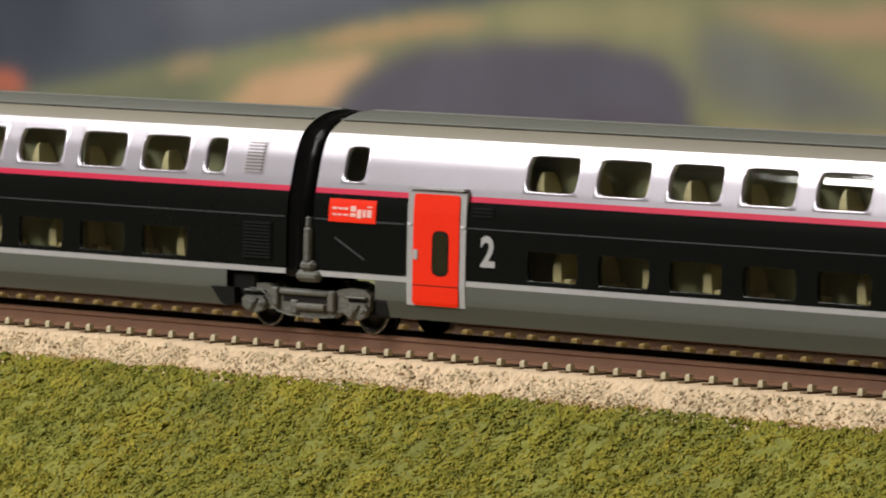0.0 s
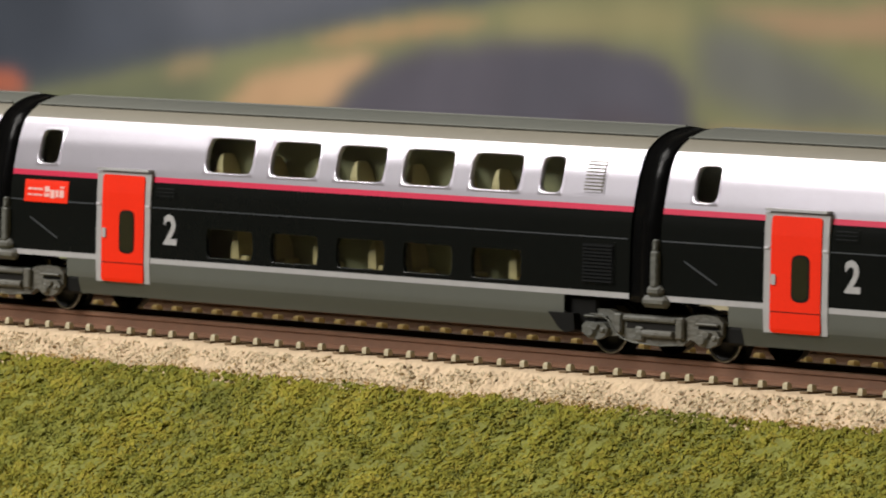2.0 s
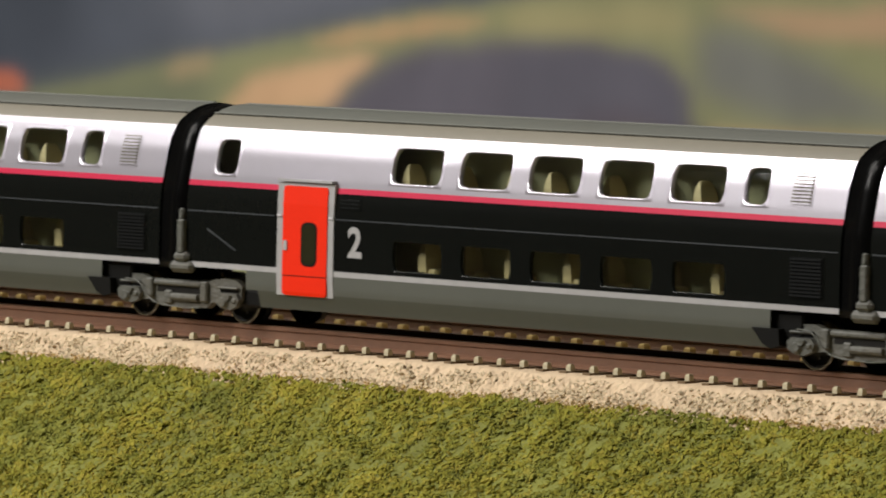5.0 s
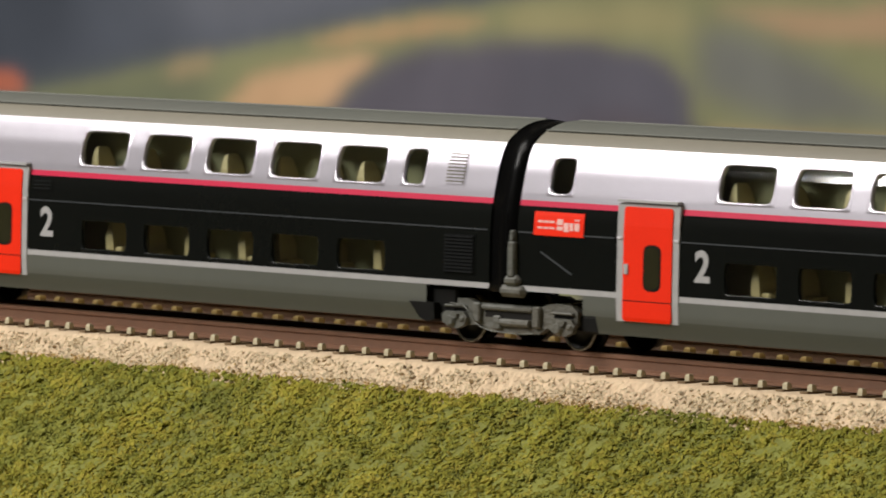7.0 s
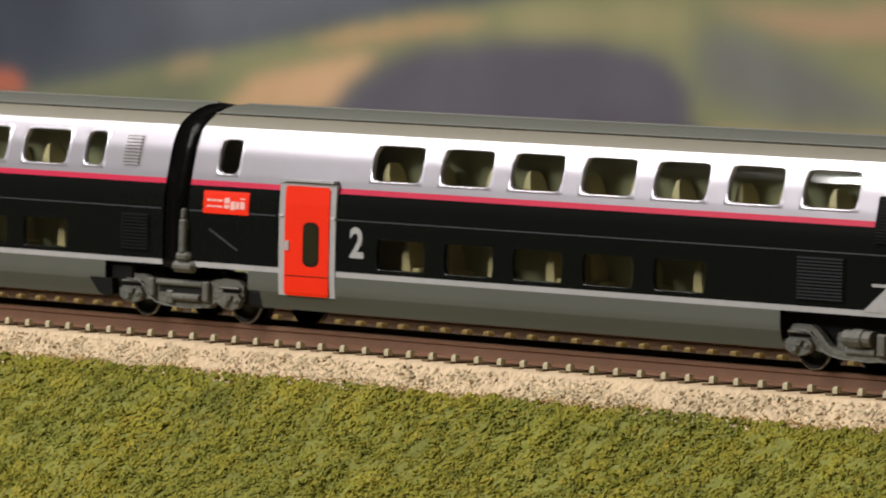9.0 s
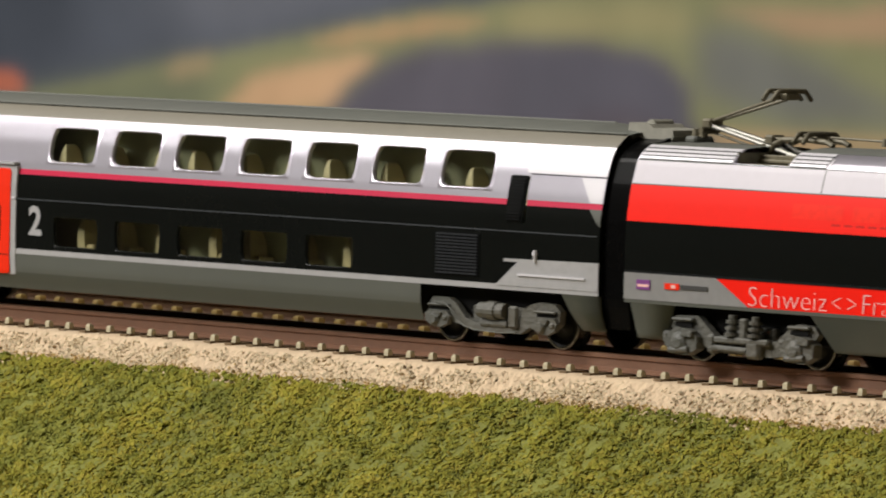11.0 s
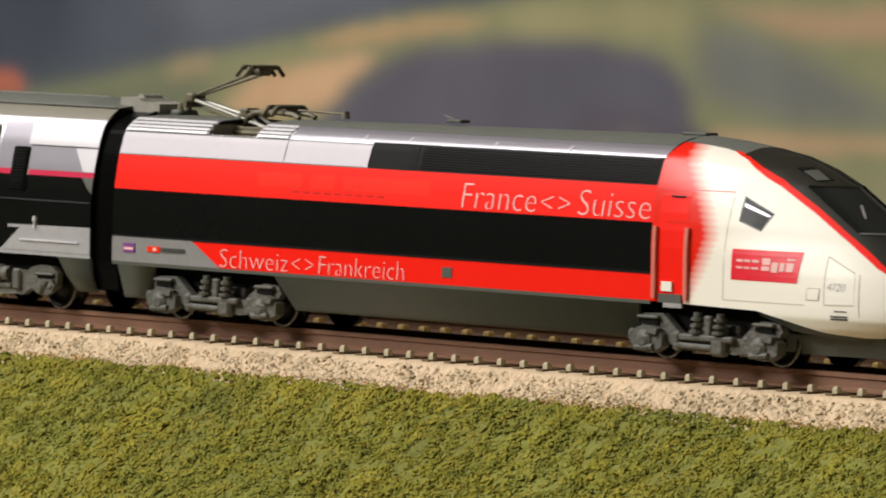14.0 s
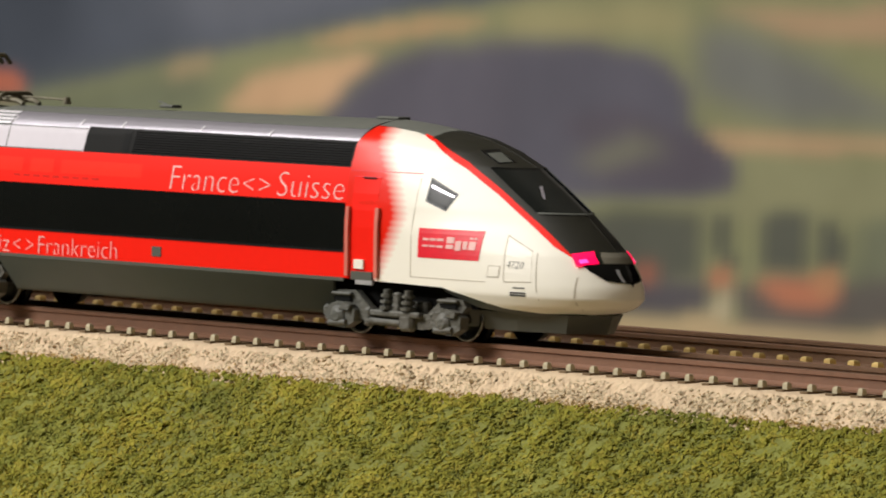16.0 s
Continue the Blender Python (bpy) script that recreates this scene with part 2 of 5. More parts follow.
def band(profile, x0, x1, z0, z1, holes=(), step=0.4, sides=(-1, 1)):
    """Both body sides between two heights, with square holes (x0, x1, z0, z1)."""
    s = Shape()
    xs = sorted({x0, x1, *(v for h in holes for v in h[:2] if x0 < v < x1)})
    zs = {z0, z1, *(v for h in holes for v in h[2:] if z0 < v < z1)}
    zs = sorted(zs | {z0 + step * k for k in range(1, int((z1 - z0) / step))})
    zs = [z for i, z in enumerate(zs) if i == 0 or z - zs[i - 1] > 1e-4]
    for side in sides:
        v = [(x, side * smooth_half(profile, z), z) for z in zs for x in xs]
        f = []
        for j in range(len(zs) - 1):
            for i in range(len(xs) - 1):
                mx, mz = (xs[i] + xs[i + 1]) / 2, (zs[j] + zs[j + 1]) / 2
                if any(h[0] < mx < h[1] and h[2] < mz < h[3] for h in holes):
                    continue
                k = j * len(xs) + i
                q = (k, k + 1, k + len(xs) + 1, k + len(xs))
                f.append(q if side < 0 else q[::-1])
        s.add(v, f)
    return s


def crown(profile, x0, x1, z0, steps=10, fall=1.0, start=1.0):
    """The roof over both sides, from height z0 up; start, fall: how much of its rise there is at x0 and at x1."""
    top = profile[-1][0]
    half = []
    for k in range(steps + 1):
        e = math.pi / 2 * k / steps
        z = z0 + (top - z0) * math.sin(e)
        half.append((half_width(profile, z) if k < steps else 0.0, z))
    line = [(-w, z) for w, z in half] + [(w, z) for w, z in half[-2::-1]]
    v = [(x, y, z0 + (z - z0) * k) for x, k in ((x0, start), (x1, fall)) for y, z in line]
    n = len(line)
    return Shape().add(v, [(i + 1, i, n + i, n + i + 1) for i in range(n - 1)])


def section(profile, x0, x1, z0, shrink, steps=40):
    """A closed lump with the body's cross section between x0 and x1."""
    top = profile[-1][0] - shrink
    right = []
    for k in range(steps + 1):
        z = z0 + (top - z0) * math.sin(math.pi / 2 * k / steps)
        right.append((max(half_width(profile, min(z + shrink * 0.5, profile[-1][0])) - shrink, 0.0), z))
    right[-1] = (0.0, top)
    line = [(-w, z) for w, z in right] + [(w, z) for w, z in right[-2::-1]]
    n = len(line)
    v = [(x, y, z) for x in (x0, x1) for y, z in line]
    f = [(i + 1, i, n + i, n + i + 1) for i in range(n - 1)] + [tuple(range(n)), tuple(range(2 * n - 1, n - 1, -1)), (0, n - 1, 2 * n - 1, n)]
    return Shape().add(v, f)


def lettering(name, text, profile, x0, x1, z0, cap, mat, parent, out=0.06, side=-1, slant=0.0):
    """Words laid on a body side: from x0 to x1, standing on z0, capitals cap high."""
    cu = bpy.data.curves.new(name, "FONT")
    cu.body, cu.size, cu.resolution_u, cu.offset = text, 1.0, 3, 0.03 if text == "2" else -0.022
    tmp = bpy.data.objects.new(name, cu)
    scene.collection.objects.link(tmp)
    me = bpy.data.meshes.new_from_object(tmp.evaluated_get(bpy.context.evaluated_depsgraph_get()))
    bpy.data.objects.remove(tmp)
    pts = [Vector((v.co.x + slant * v.co.y, v.co.y, 0)) for v in me.vertices]
    lo, hi = min(p.x for p in pts), max(p.x for p in pts)
    k = (x1 - x0) / (hi - lo)
    for v, p in zip(me.vertices, pts):
        z = z0 + p.y * cap / 0.69
        v.co = Vector((x0 + (p.x - lo) * k, side * (smooth_half(profile, z) + out), z)) * M
    me.materials.clear()
    me.materials.append(mat)
    me.update()
    ob = new(name, me)
    ob.parent = parent
    return ob


# ---- the nose of the power car as a skin ----
TIP_Z = (3.6, 4.3, 4.8, 5.8, 7.1, 8.7, 10.7, 12.7, 15.2, 18.3, 20.5, 22.2, 23.5, 24.2, 25.0, 25.3, 25.5)
TIP_X = (130.4, 133.6, 135.2, 136.35, 136.3, 135.4, 134.0, 131.7, 128.3, 123.3, 119.6, 115.5, 111.2, 107.2, 101.4, 98.0, 95.0)


def nose_half(x, z):
    """Half width of the nose at length x and height z: the body's side, rounded off towards the tip in plan."""
    tip = float(np.interp(z, TIP_Z, TIP_X))
    reach = float(np.interp(z, (4.0, 9.0, 15.0, 20.0, 24.0, 25.5), (24.0, 28.0, 30.0, 26.0, 18.0, 6.0)))
    w = smooth_half(POWER, z)
    if z < 6.0:
        w -= (6.0 - z) * 0.25
    u = (x - (tip - reach)) / reach
    return 0.0 if u >= 1 else w if u <= 0 else w * (1 - u ** float(np.interp(z, (9.0, 14.0), (2.7, 2.1)))) ** 0.55


def nose_point(x, z, out, side=-1, width=None):
    """A point out in front of the nose's skin, along its normal."""
    f = width or nose_half
    w, e = f(x, z), 0.15
    n = Vector((-(f(x + e, z) - f(x - e, z)) / (2 * e), side, -(f(x, z + e) - f(x, z - e)) / (2 * e))).normalized()
    return (x + n.x * out, side * w + n.y * out, z + n.z * out)


def skin(points, out, deep, nx, nz, side, width=None):
    """A plate with edges over a grid of (x, z) points."""
    v = [nose_point(x, z, d, side, width) for d in (out, out - deep) for x, z in points]
    w, h = nx + 1, (nx + 1) * (nz + 1)
    f = [(j * w + i, j * w + i + 1, (j + 1) * w + i + 1, (j + 1) * w + i) for j in range(nz) for i in range(nx)]
    rim = list(range(nx)) + [nx + w * j for j in range(nz)] + [nz * w + i for i in range(nx, 0, -1)] + [w * j for j in range(nz, 0, -1)]
    f += [(rim[(k + 1) % len(rim)], rim[k], rim[k] + h, rim[(k + 1) % len(rim)] + h) for k in range(len(rim))]
    return Shape().add(v, f if side < 0 else [q[::-1] for q in f])


def nose_patch(x0, x1, z0, z1, out, deep, side=-1):
    return skin([(x0 + (x1 - x0) * i / 8, z0 + (z1 - z0) * j / 6) for j in range(7) for i in range(9)], out, deep, 8, 6, side)


def quad_patch(corners, out, deep, side=-1, n=5, width=None):
    """A four-cornered plate from (x, z) corners in turn."""
    a, b, c, d = (Vector(p) for p in corners)
    grid = [a.lerp(b, i / n).lerp(d.lerp(c, i / n), j / n) for j in range(n + 1) for i in range(n + 1)]
    return skin([(p.x, p.y) for p in grid], out, deep, n, n, side, width)


def slanted(profile, corners, rows=8):
    """Both body sides between slanted ends; corners: low left, low right, high right, high left."""
    s = Shape()
    (a, z0), (b, _), (c, z1), (d, _) = corners
    for side in (-1, 1):
        v, f = [], []
        for k in range(rows + 1):
            u = k / rows
            z = z0 + (z1 - z0) * u
            for deep in (0.0, 0.5):
                w = side * (smooth_half(profile, z) - deep)
                v += [(a + (d - a) * u, w, z), (b + (c - b) * u, w, z)]
        for k in range(rows):
            q = 4 * k
            f += [(q, q + 1, q + 5, q + 4), (q + 2, q, q + 4, q + 6), (q + 1, q + 3, q + 7, q + 5)]
        f.append((2, 3, 1, 0))
        s.add(v, f if side < 0 else [g[::-1] for g in f])
    return s


# ---- bogies and wheels ----
def wheel_profile(r):
    return [(-3.9, 0.0), (-3.9, 0.45), (-4.2, 0.5), (-4.2, r - 0.6), (-4.0, r - 0.55), (-3.95, r + 0.35), (-4.35, r + 0.3), (-4.5, r), (-5.7, r - 0.08),
            (-5.75, r - 0.5), (-5.3, r - 0.6), (-5.3, 0.8), (-5.8, 0.6), (-5.8, 0.0)]


def wheel_set(bogie, x, r=2.85):
    """Two wheels on an axle; its own origin lies in the axle."""
    s = Shape().turned(wheel_profile(r))
    s.turned([(-y, q) for y, q in reversed(wheel_profile(r))])
    s.tube((0, -4, 0), (0, 4, 0), 0.5)
    lip = [(-5.62, r - 0.52), (-5.88, r - 0.1), (-5.7, r + 0.02), (-4.5, r + 0.03)]
    axle = s.put("wheel_set", WHEEL, bogie, "dark metal wheels on an axle", True)
    axle.location = (x * M, 0, r * M)
    for side in (1, -1):
        ring = [(side * y, q) for y, q in lip]
        Shape().turned(ring if side > 0 else ring[::-1], 48).put("tyre", STEEL, axle, "polished steel tyre", True)
    Shape().turned([(-5.42, 0.0), (-5.42, 0.22), (-5.28, 0.22)], 8, 1.5, 0.0).put("bolt", STEEL, axle)
    return axle


SIDE_PLATE = ((-11.0, 4.6), (-10.4, 5.25), (-7.2, 5.3), (-6.0, 4.9), (5.3, 4.9), (6.4, 5.25), (8.0, 5.45), (10.6, 5.3), (11.5, 4.6), (11.4, 3.0), (10.4, 2.3), (7.6, 2.3),
              (6.2, 2.5), (5.0, 1.7), (-3.2, 1.7), (-5.2, 2.4), (-7.2, 2.2), (-9.8, 2.3), (-11.1, 3.0))
SWAN_PLATE = ((-11.0, 4.6), (-10.4, 5.25), (-7.6, 5.25), (-6.4, 4.6), (-4.6, 3.0), (-3.0, 2.6), (4.6, 2.6), (5.0, 4.2), (6.4, 5.1), (8.0, 5.45), (10.6, 5.3), (11.5, 4.5), (11.4, 3.0),
              (10.4, 2.3), (7.6, 2.3), (6.2, 2.4), (4.8, 1.6), (-3.4, 1.7), (-5.4, 2.2), (-7.2, 2.5), (-9.8, 2.3), (-11.1, 3.0))


def axle_box(bogie, ax, face, s):
    """Bulky axle box on a bogie side: housing, shaded slot, lugs and cover."""
    lay = lambda a, b: (face - b, face - a) if s < 0 else (face + a, face + b)
    box = Shape().prism([(ax - 2.0, 2.5), (ax - 2.1, 3.3), (ax - 1.4, 3.75), (ax + 1.7, 3.7), (ax + 2.2, 3.1), (ax + 1.8, 2.2), (ax + 0.6, 1.75), (ax - 1.0, 1.9)], *lay(-0.1, 0.55)).put("axle_box", BOGIE, bogie)
    # flat black plate stands for the shade in the slot
    Shape().box(ax - 1.7, ax + 1.6, *lay(-0.05, 0.06), 3.8, 4.15).put("slot", DARK, box)
    Shape().box(ax - 1.9, ax + 1.8, *lay(-0.1, 0.5), 4.2, 4.5, 0.12).put("lug", BOGIE, box)
    Shape().prism([(ax - 0.9, 3.0), (ax - 0.2, 3.75), (ax + 0.9, 3.5), (ax + 0.5, 2.9)], *lay(0.3, 0.85)).put("stop_lug", BOGIE, box)
    Shape().turned([(face + s * 0.95, 0.0), (face + s * 0.95, 0.5), (face + s * 0.6, 0.85), (face + s * 0.3, 0.95)], 12, ax - 0.4, 2.65).put("bearing_cover", BOGIE, box)
    Shape().box(ax + 0.9, ax + 1.9, *lay(0.2, 0.75), 2.5, 3.2, 0.2).put("brake_arm", BOGIE, box)


def trailer_bogie(car, x, swan=False):
    """The bogie between two coaches; swan: the end bogie with a curved arm and a motor drum."""
    b = Shape()
    for s in (-1, 1):
        b.prism(SWAN_PLATE if swan else SIDE_PLATE, *((-8.1, -7.2) if s < 0 else (7.2, 8.1)))
    b.box(-4.5, 4.5, -7.2, 7.2, 2.4, 4.6, 0.2)
    bogie = b.put("bogie_frame", BOGIE, car, "grey plastic bogie with axle boxes and beams")
    bogie.location = (x * M, 0, 0)
    for s in (-1, 1):
        face = 8.1 * s
        lay = lambda a, c: (face - c, face - a) if s < 0 else (face + a, face + c)
        if swan:
            Shape().tube((-2.0, face, 4.1), (2.4, face, 4.1), 0.95, 14).tube((-0.6, face, 4.1), (1.0, face, 4.1), 1.1, 14).put("motor_drum", BOGIE, bogie, "grey drum between the axles")
            Shape().tube((-1.9, face - s * 0.2, 2.6), (2.6, face - s * 0.2, 2.6), 0.5, 10).put("damper_cylinder", BOGIE, bogie)
            Shape().box(3.0, 4.6, *lay(-0.1, 0.5), 2.2, 4.8, 0.25).put("upright", BOGIE, bogie)
        else:
            Shape().box(-4.6, 4.2, *lay(-0.1, 0.5), 4.15, 4.8, 0.2).put("beam", BOGIE, bogie)
            # flat dark plate paints the shade below the beam, nothing is sunk in
            Shape().box(-4.2, 3.8, *lay(-0.05, 0.05), 3.35, 4.1).put("recess_shade", WHEEL, bogie)
            for a, c, z in ((-6.0, -4.7, 2.6), (4.2, 5.5, 2.4)):
                Shape().box(a, c, *lay(-0.1, 0.55), z, 4.95, 0.2).put("upright", BOGIE, bogie)
            Shape().tube((-1.2, face + s * 0.25, 2.85), (3.7, face + s * 0.25, 2.85), 0.45, 10).put("damper_cylinder", BOGIE, bogie)
            Shape().box(-2.6, -1.2, *lay(-0.1, 0.45), 1.9, 3.6, 0.2).put("bracket", BOGIE, bogie)
        for ax in (-9.1, 9.3):
            axle_box(bogie, ax, face, s)
    hose = Shape()
    bends = [(-9.6, 4.7), (-7.6, 4.6), (-6.4, 3.9), (-5.4, 2.7), (-4.2, 2.1), (-2.4, 1.75), (2.0, 1.6), (4.8, 1.8)]
    for (x0, z0), (x1, z1) in zip(bends, bends[1:]):
        hose.tube((x0, -8.75, z0), (x1, -8.75, z1), 0.08, 6)
    hose.put("hose", SKIRT, bogie, "thin grey hose")
    return bogie, [wheel_set(bogie, -9.35), wheel_set(bogie, 9.35)]


def power_bogie(car, x):
    """A driving bogie: V-shaped arms, short coil springs and bulky axle boxes."""
    b = Shape()
    for s in (-1, 1):
        arms = [(-12.0, 4.2), (-11.0, 5.2), (-7.4, 5.3), (-4.6, 3.2), (5.2, 3.0), (7.2, 4.5), (8.6, 5.2), (11.4, 5.0), (12.0, 4.2), (10.6, 2.6), (8.6, 2.7), (6.6, 1.5), (4.6, 1.2),
                (-4.4, 1.3), (-6.4, 2.0), (-8.4, 3.0), (-10.6, 2.6)]
        b.prism(arms, *((-8.3, -7.3) if s < 0 else (7.3, 8.3)))
    b.box(-4, 4, -7.3, 7.3, 1.8, 4.4, 0.2)
    bogie = b.put("bogie_frame", BOGIE, car, "grey plastic driving bogie with springs")
    bogie.location = (x * M, 0, 0)
    for s in (-1, 1):
        y = 8.5 * s
        for k in (-1.5, 2.2):
            coil = Shape()
            for j in range(3):
                coil.tube((k, y, 3.35 + 0.72 * j), (k, y, 3.7 + 0.72 * j), 0.98 - 0.1 * j, 14)
            coil.tube((k, y, 3.1), (k, y, 5.7), 0.5, 12)
            coil.put("coil_spring", BOGIE, bogie)
        Shape().box(-0.3, 0.9, y - 0.4, y + 0.4, 2.6, 5.4, 0.2).put("upright", BOGIE, bogie)
        Shape().box(-4.2, 4.6, y - 0.6, y + 0.6, 2.45, 3.2, 0.2).put("beam", BOGIE, bogie)
        Shape().tube((-4.8, y + s * 0.3, 1.9), (1.2, y + s * 0.3, 1.8), 0.36, 10).put("damper_cylinder", BOGIE, bogie)
        Shape().box(1.0, 3.3, y - 0.65, y + 0.65, 0.9, 2.9, 0.35).put("bracket", BOGIE, bogie)
        Shape().box(-5.2, -4.0, y - 0.6, y + 0.6, 1.2, 3.4, 0.3).put("bracket", BOGIE, bogie)
        for q in (-1, 1):
            ax = 9.35 * q
            lump = [(ax - 2.7, 2.0), (ax - 2.2, 3.3), (ax - 0.6, 3.9), (ax + 1.2, 3.8), (ax + 2.6, 3.0), (ax + 2.5, 1.6), (ax + 1.0, 0.8), (ax - 1.4, 0.9)]
            box = Shape().prism(lump, *((y - 0.6, y + 0.8) if s < 0 else (y - 0.8, y + 0.6))).put("axle_box", BOGIE, bogie)
            Shape().turned([(y + s * 1.1, 0.0), (y + s * 1.1, 0.6), (y + s * 0.8, 1.2), (y + s * 0.5, 1.35)], 12, ax - 0.3, 2.2).put("bearing_cover", BOGIE, box)
            Shape().box(ax - 1.8, ax + 1.6, y - 0.5, y + 0.5, 4.6, 5.0, 0.15).put("lug", BOGIE, box)
            # black plate again for the shade of a slot
            Shape().box(ax - 1.5, ax + 1.3, y + s * 0.1 - 0.05, y + s * 0.1 + 0.05, 4.0, 4.5).put("slot", DARK, box)
            Shape().box(ax - 3.4, ax - 2.3, y - 0.45, y + 0.55, 1.9, 3.4, 0.35).put("sand_pipe", BOGIE, bogie)
            Shape().prism([(ax + 0.2, 3.0), (ax + 0.9, 3.9), (ax + 2.1, 3.6), (ax + 1.9, 2.9)], *((y - 1.0, y) if s < 0 else (y, y + 1.0))).put("stop_lug", BOGIE, box)
            Shape().tube((ax - 1.7, y + s * 0.7, 1.3), (ax + 1.3, y + s * 0.7, 1.5), 0.35).put("brake_arm", BOGIE, box)
    return bogie, [wheel_set(bogie, -9.35), wheel_set(bogie, 9.35)]


WHEELS = []


# ---- coaches ----
def seat_mesh():
    s = Shape()
    for y in (-5.6, -2.6, 2.6, 5.6):
        s.box(-1.2, 1.1, y - 1.2, y + 1.2, 0.0, 0.9, 0.2)
        s.add(*seat_back(y))
    me = bpy.data.meshes.new("seat")
    me.from_pydata([(x * M, y * M, z * M) for x, y, z in s.v], [], s.f)
    me.materials.append(SEAT)
    return me


def seat_back(y):
    """A broad seat back, rounded at the shoulders and narrowing towards its top."""
    rows = ((0.5, 0.72, 1.45), (2.2, 0.62, 1.4), (3.2, 0.42, 1.2), (3.9, 0.2, 0.9), (4.1, 0.08, 0.6))
    v, f = [], []
    for z, a, b in rows:
        lean = -0.9 - 0.1 * z
        v += [(lean - a, y - b, z), (lean + a, y - b, z), (lean + a, y + b, z), (lean - a, y + b, z)]
    for k in range(len(rows) - 1):
        f += [(4 * k + i, 4 * k + (i + 1) % 4, 4 * k + 4 + (i + 1) % 4, 4 * k + 4 + i) for i in range(4)]
    return v, f + [(3, 2, 1, 0), tuple(range(len(v) - 4, len(v)))]


SEATS = seat_mesh()


def louvre(parent, profile, x0, x1, z0, z1, count, mat, slat_mat, frame_mat, slant=0.0, side=-1):
    plate = patch(profile, x0 - 0.25, x1 + 0.25, z0 - 0.25, z1 + 0.25, 0.05, 0.2, 0.3, side, slant).put("louvre_panel", frame_mat, parent)
    patch(profile, x0, x1, z0, z1, 0.07, 0.2, 0.15, side, slant).put("louvre_backing", mat, plate)
    h = (z1 - z0) / count
    for k in range(count):
        z = z0 + h * k
        patch(profile, x0 + 0.1 + slant * h * k, x1 - 0.1 + slant * h * k, z + 0.12 * h, z + 0.62 * h, 0.22, 0.3, 0.0, side).put("slat", slat_mat, plate)


def coach(name, label, x, length, uppers, lowers, logo, two, end_coach=False):
    car = thing(name, label, "model coach", "coaches of the train", x)
    P = COACH
    rim = 0.35
    hole = lambda w: (w[0] - rim, w[1] + rim, w[2] - rim, w[3] + rim)
    right = length - 10.8 if not end_coach else length - 6.2
    grille = [(116.8, 120.2, 14.6, 20.0)] if end_coach else []
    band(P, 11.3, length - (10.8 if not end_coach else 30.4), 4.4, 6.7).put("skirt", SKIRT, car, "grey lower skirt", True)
    band(P, 13.4, length - (10.8 if not end_coach else 30.4), 2.4, 4.4).put("lower_skirt", SKIRT_SHADED, car, "tucked-in skirt edge", True)
    if end_coach:
        slanted(P, [(length - 3.0, 2.6), (length + 0.5, 2.6), (length, 6.7), (length - 6.2, 6.7)]).put("end_skirt", SKIRT_DARK, car, "dark grey skirt with slanted ends", True)
    band(P, 0.0, length, 6.7, 7.35).put("trim_line", LINE, car, "thin light grey line")
    door_hole = (16.9, 26.7, 4.0, 17.6)
    band(P, 0.0, length, 7.35, 16.6, [hole(w) for w in lowers] + grille).put("lower_side", BLACK, car, "gloss black lower side", True)
    band(P, 0.0, length, 16.6, 17.25, grille).put("stripe", PINK, car, "raspberry red stripe", True)
    band(P, 0.0, length, 17.25, 23.7, [hole(w) for w in uppers] + grille, 0.35).put("upper_side", SILVER, car, "silver upper side", True)
    band(P, 0.0, length, 23.7, 25.2, (), 0.2).put("roof_edge", ROOF_LOW, car, "beige grey roof edge", True)
    crown(P, 0.0, length - (7.0 if end_coach else 0.0), 25.2).put("roof", ROOF_TOP, car, "grey rounded roof", True)
    if end_coach:
        crown(P, length - 7.0, length, 25.2, 10, 0.35).put("sloped_roof", ROOF_TOP, car, "roof end that slopes down", True)
    Shape().box(0.5, length - (7.0 if end_coach else 0.5), -0.25, 0.25, 26.2, 26.5, 0.1).put("roof_rib", ROOF_TOP, car)
    for y in (-4.9, 4.9):
        Shape().tube((0.2, y, 25.3), (length - 0.2, y, 25.3), 0.12, 6).put("gutter", ROOF_TOP, car)
    # ends and floors inside
    for a in (0.05, length - 0.65):
        section(POWER if end_coach and a > 9 else P, a, a + 0.6, 6.8, 0.25).put("end_wall", BLACK, car)
    Shape().box(0.6, length - 0.6, -8.3, 8.3, 6.9, 7.4).put("lower_floor", INSIDE, car)
    Shape().box(0.6, length - 0.6, -8.1, 8.1, 15.2, 16.4).put("upper_floor", INSIDE, car)
    Shape().box(9.0, length - 9.0, -6.6, 6.6, 3.0, 6.6, 0.3).put("underframe", DARK, car, "black underframe")
    Shape().box(0.7, length - 0.7, -4.3, -4.0, 7.4, 15.1).put("inner_wall", LINING, car, "olive lining behind the seats")
    Shape().box(0.7, length - 0.7, -4.1, -3.8, 16.4, 24.0).put("inner_wall", LINING, car, "olive lining behind the seats")
    for z, ws in ((7.4, lowers), (16.4, [w for w in uppers if w[1] - w[0] > 6])):
        n = int((ws[-1][1] - ws[0][0]) / 8.3)
        for k in range(n + 1):
            share("seat", SEATS, car, ws[0][0] + 3.0 + 8.3 * k + 1.1 * math.sin(2.3 * k + z), 0, z)
    # windows
    for w in uppers:
        for side in (-1, 1):
            ring = window_ring(P, *w, 1.0, rim, 0.10, 0.55, side).put("window_frame", SILVER, car, "raised silver window surround", True)
            clear(patch(P, w[0] - 0.1, w[1] + 0.1, w[2] - 0.1, w[3] + 0.1, -0.28, 0.12, 0.5, side).put("pane", PANE, ring))
    for w in lowers:
        for side in (-1, 1):
            ring = window_ring(P, *w, 0.5, rim, 0.0, 0.5, side).put("window_frame", BLACK, car, "flush black window surround", True)
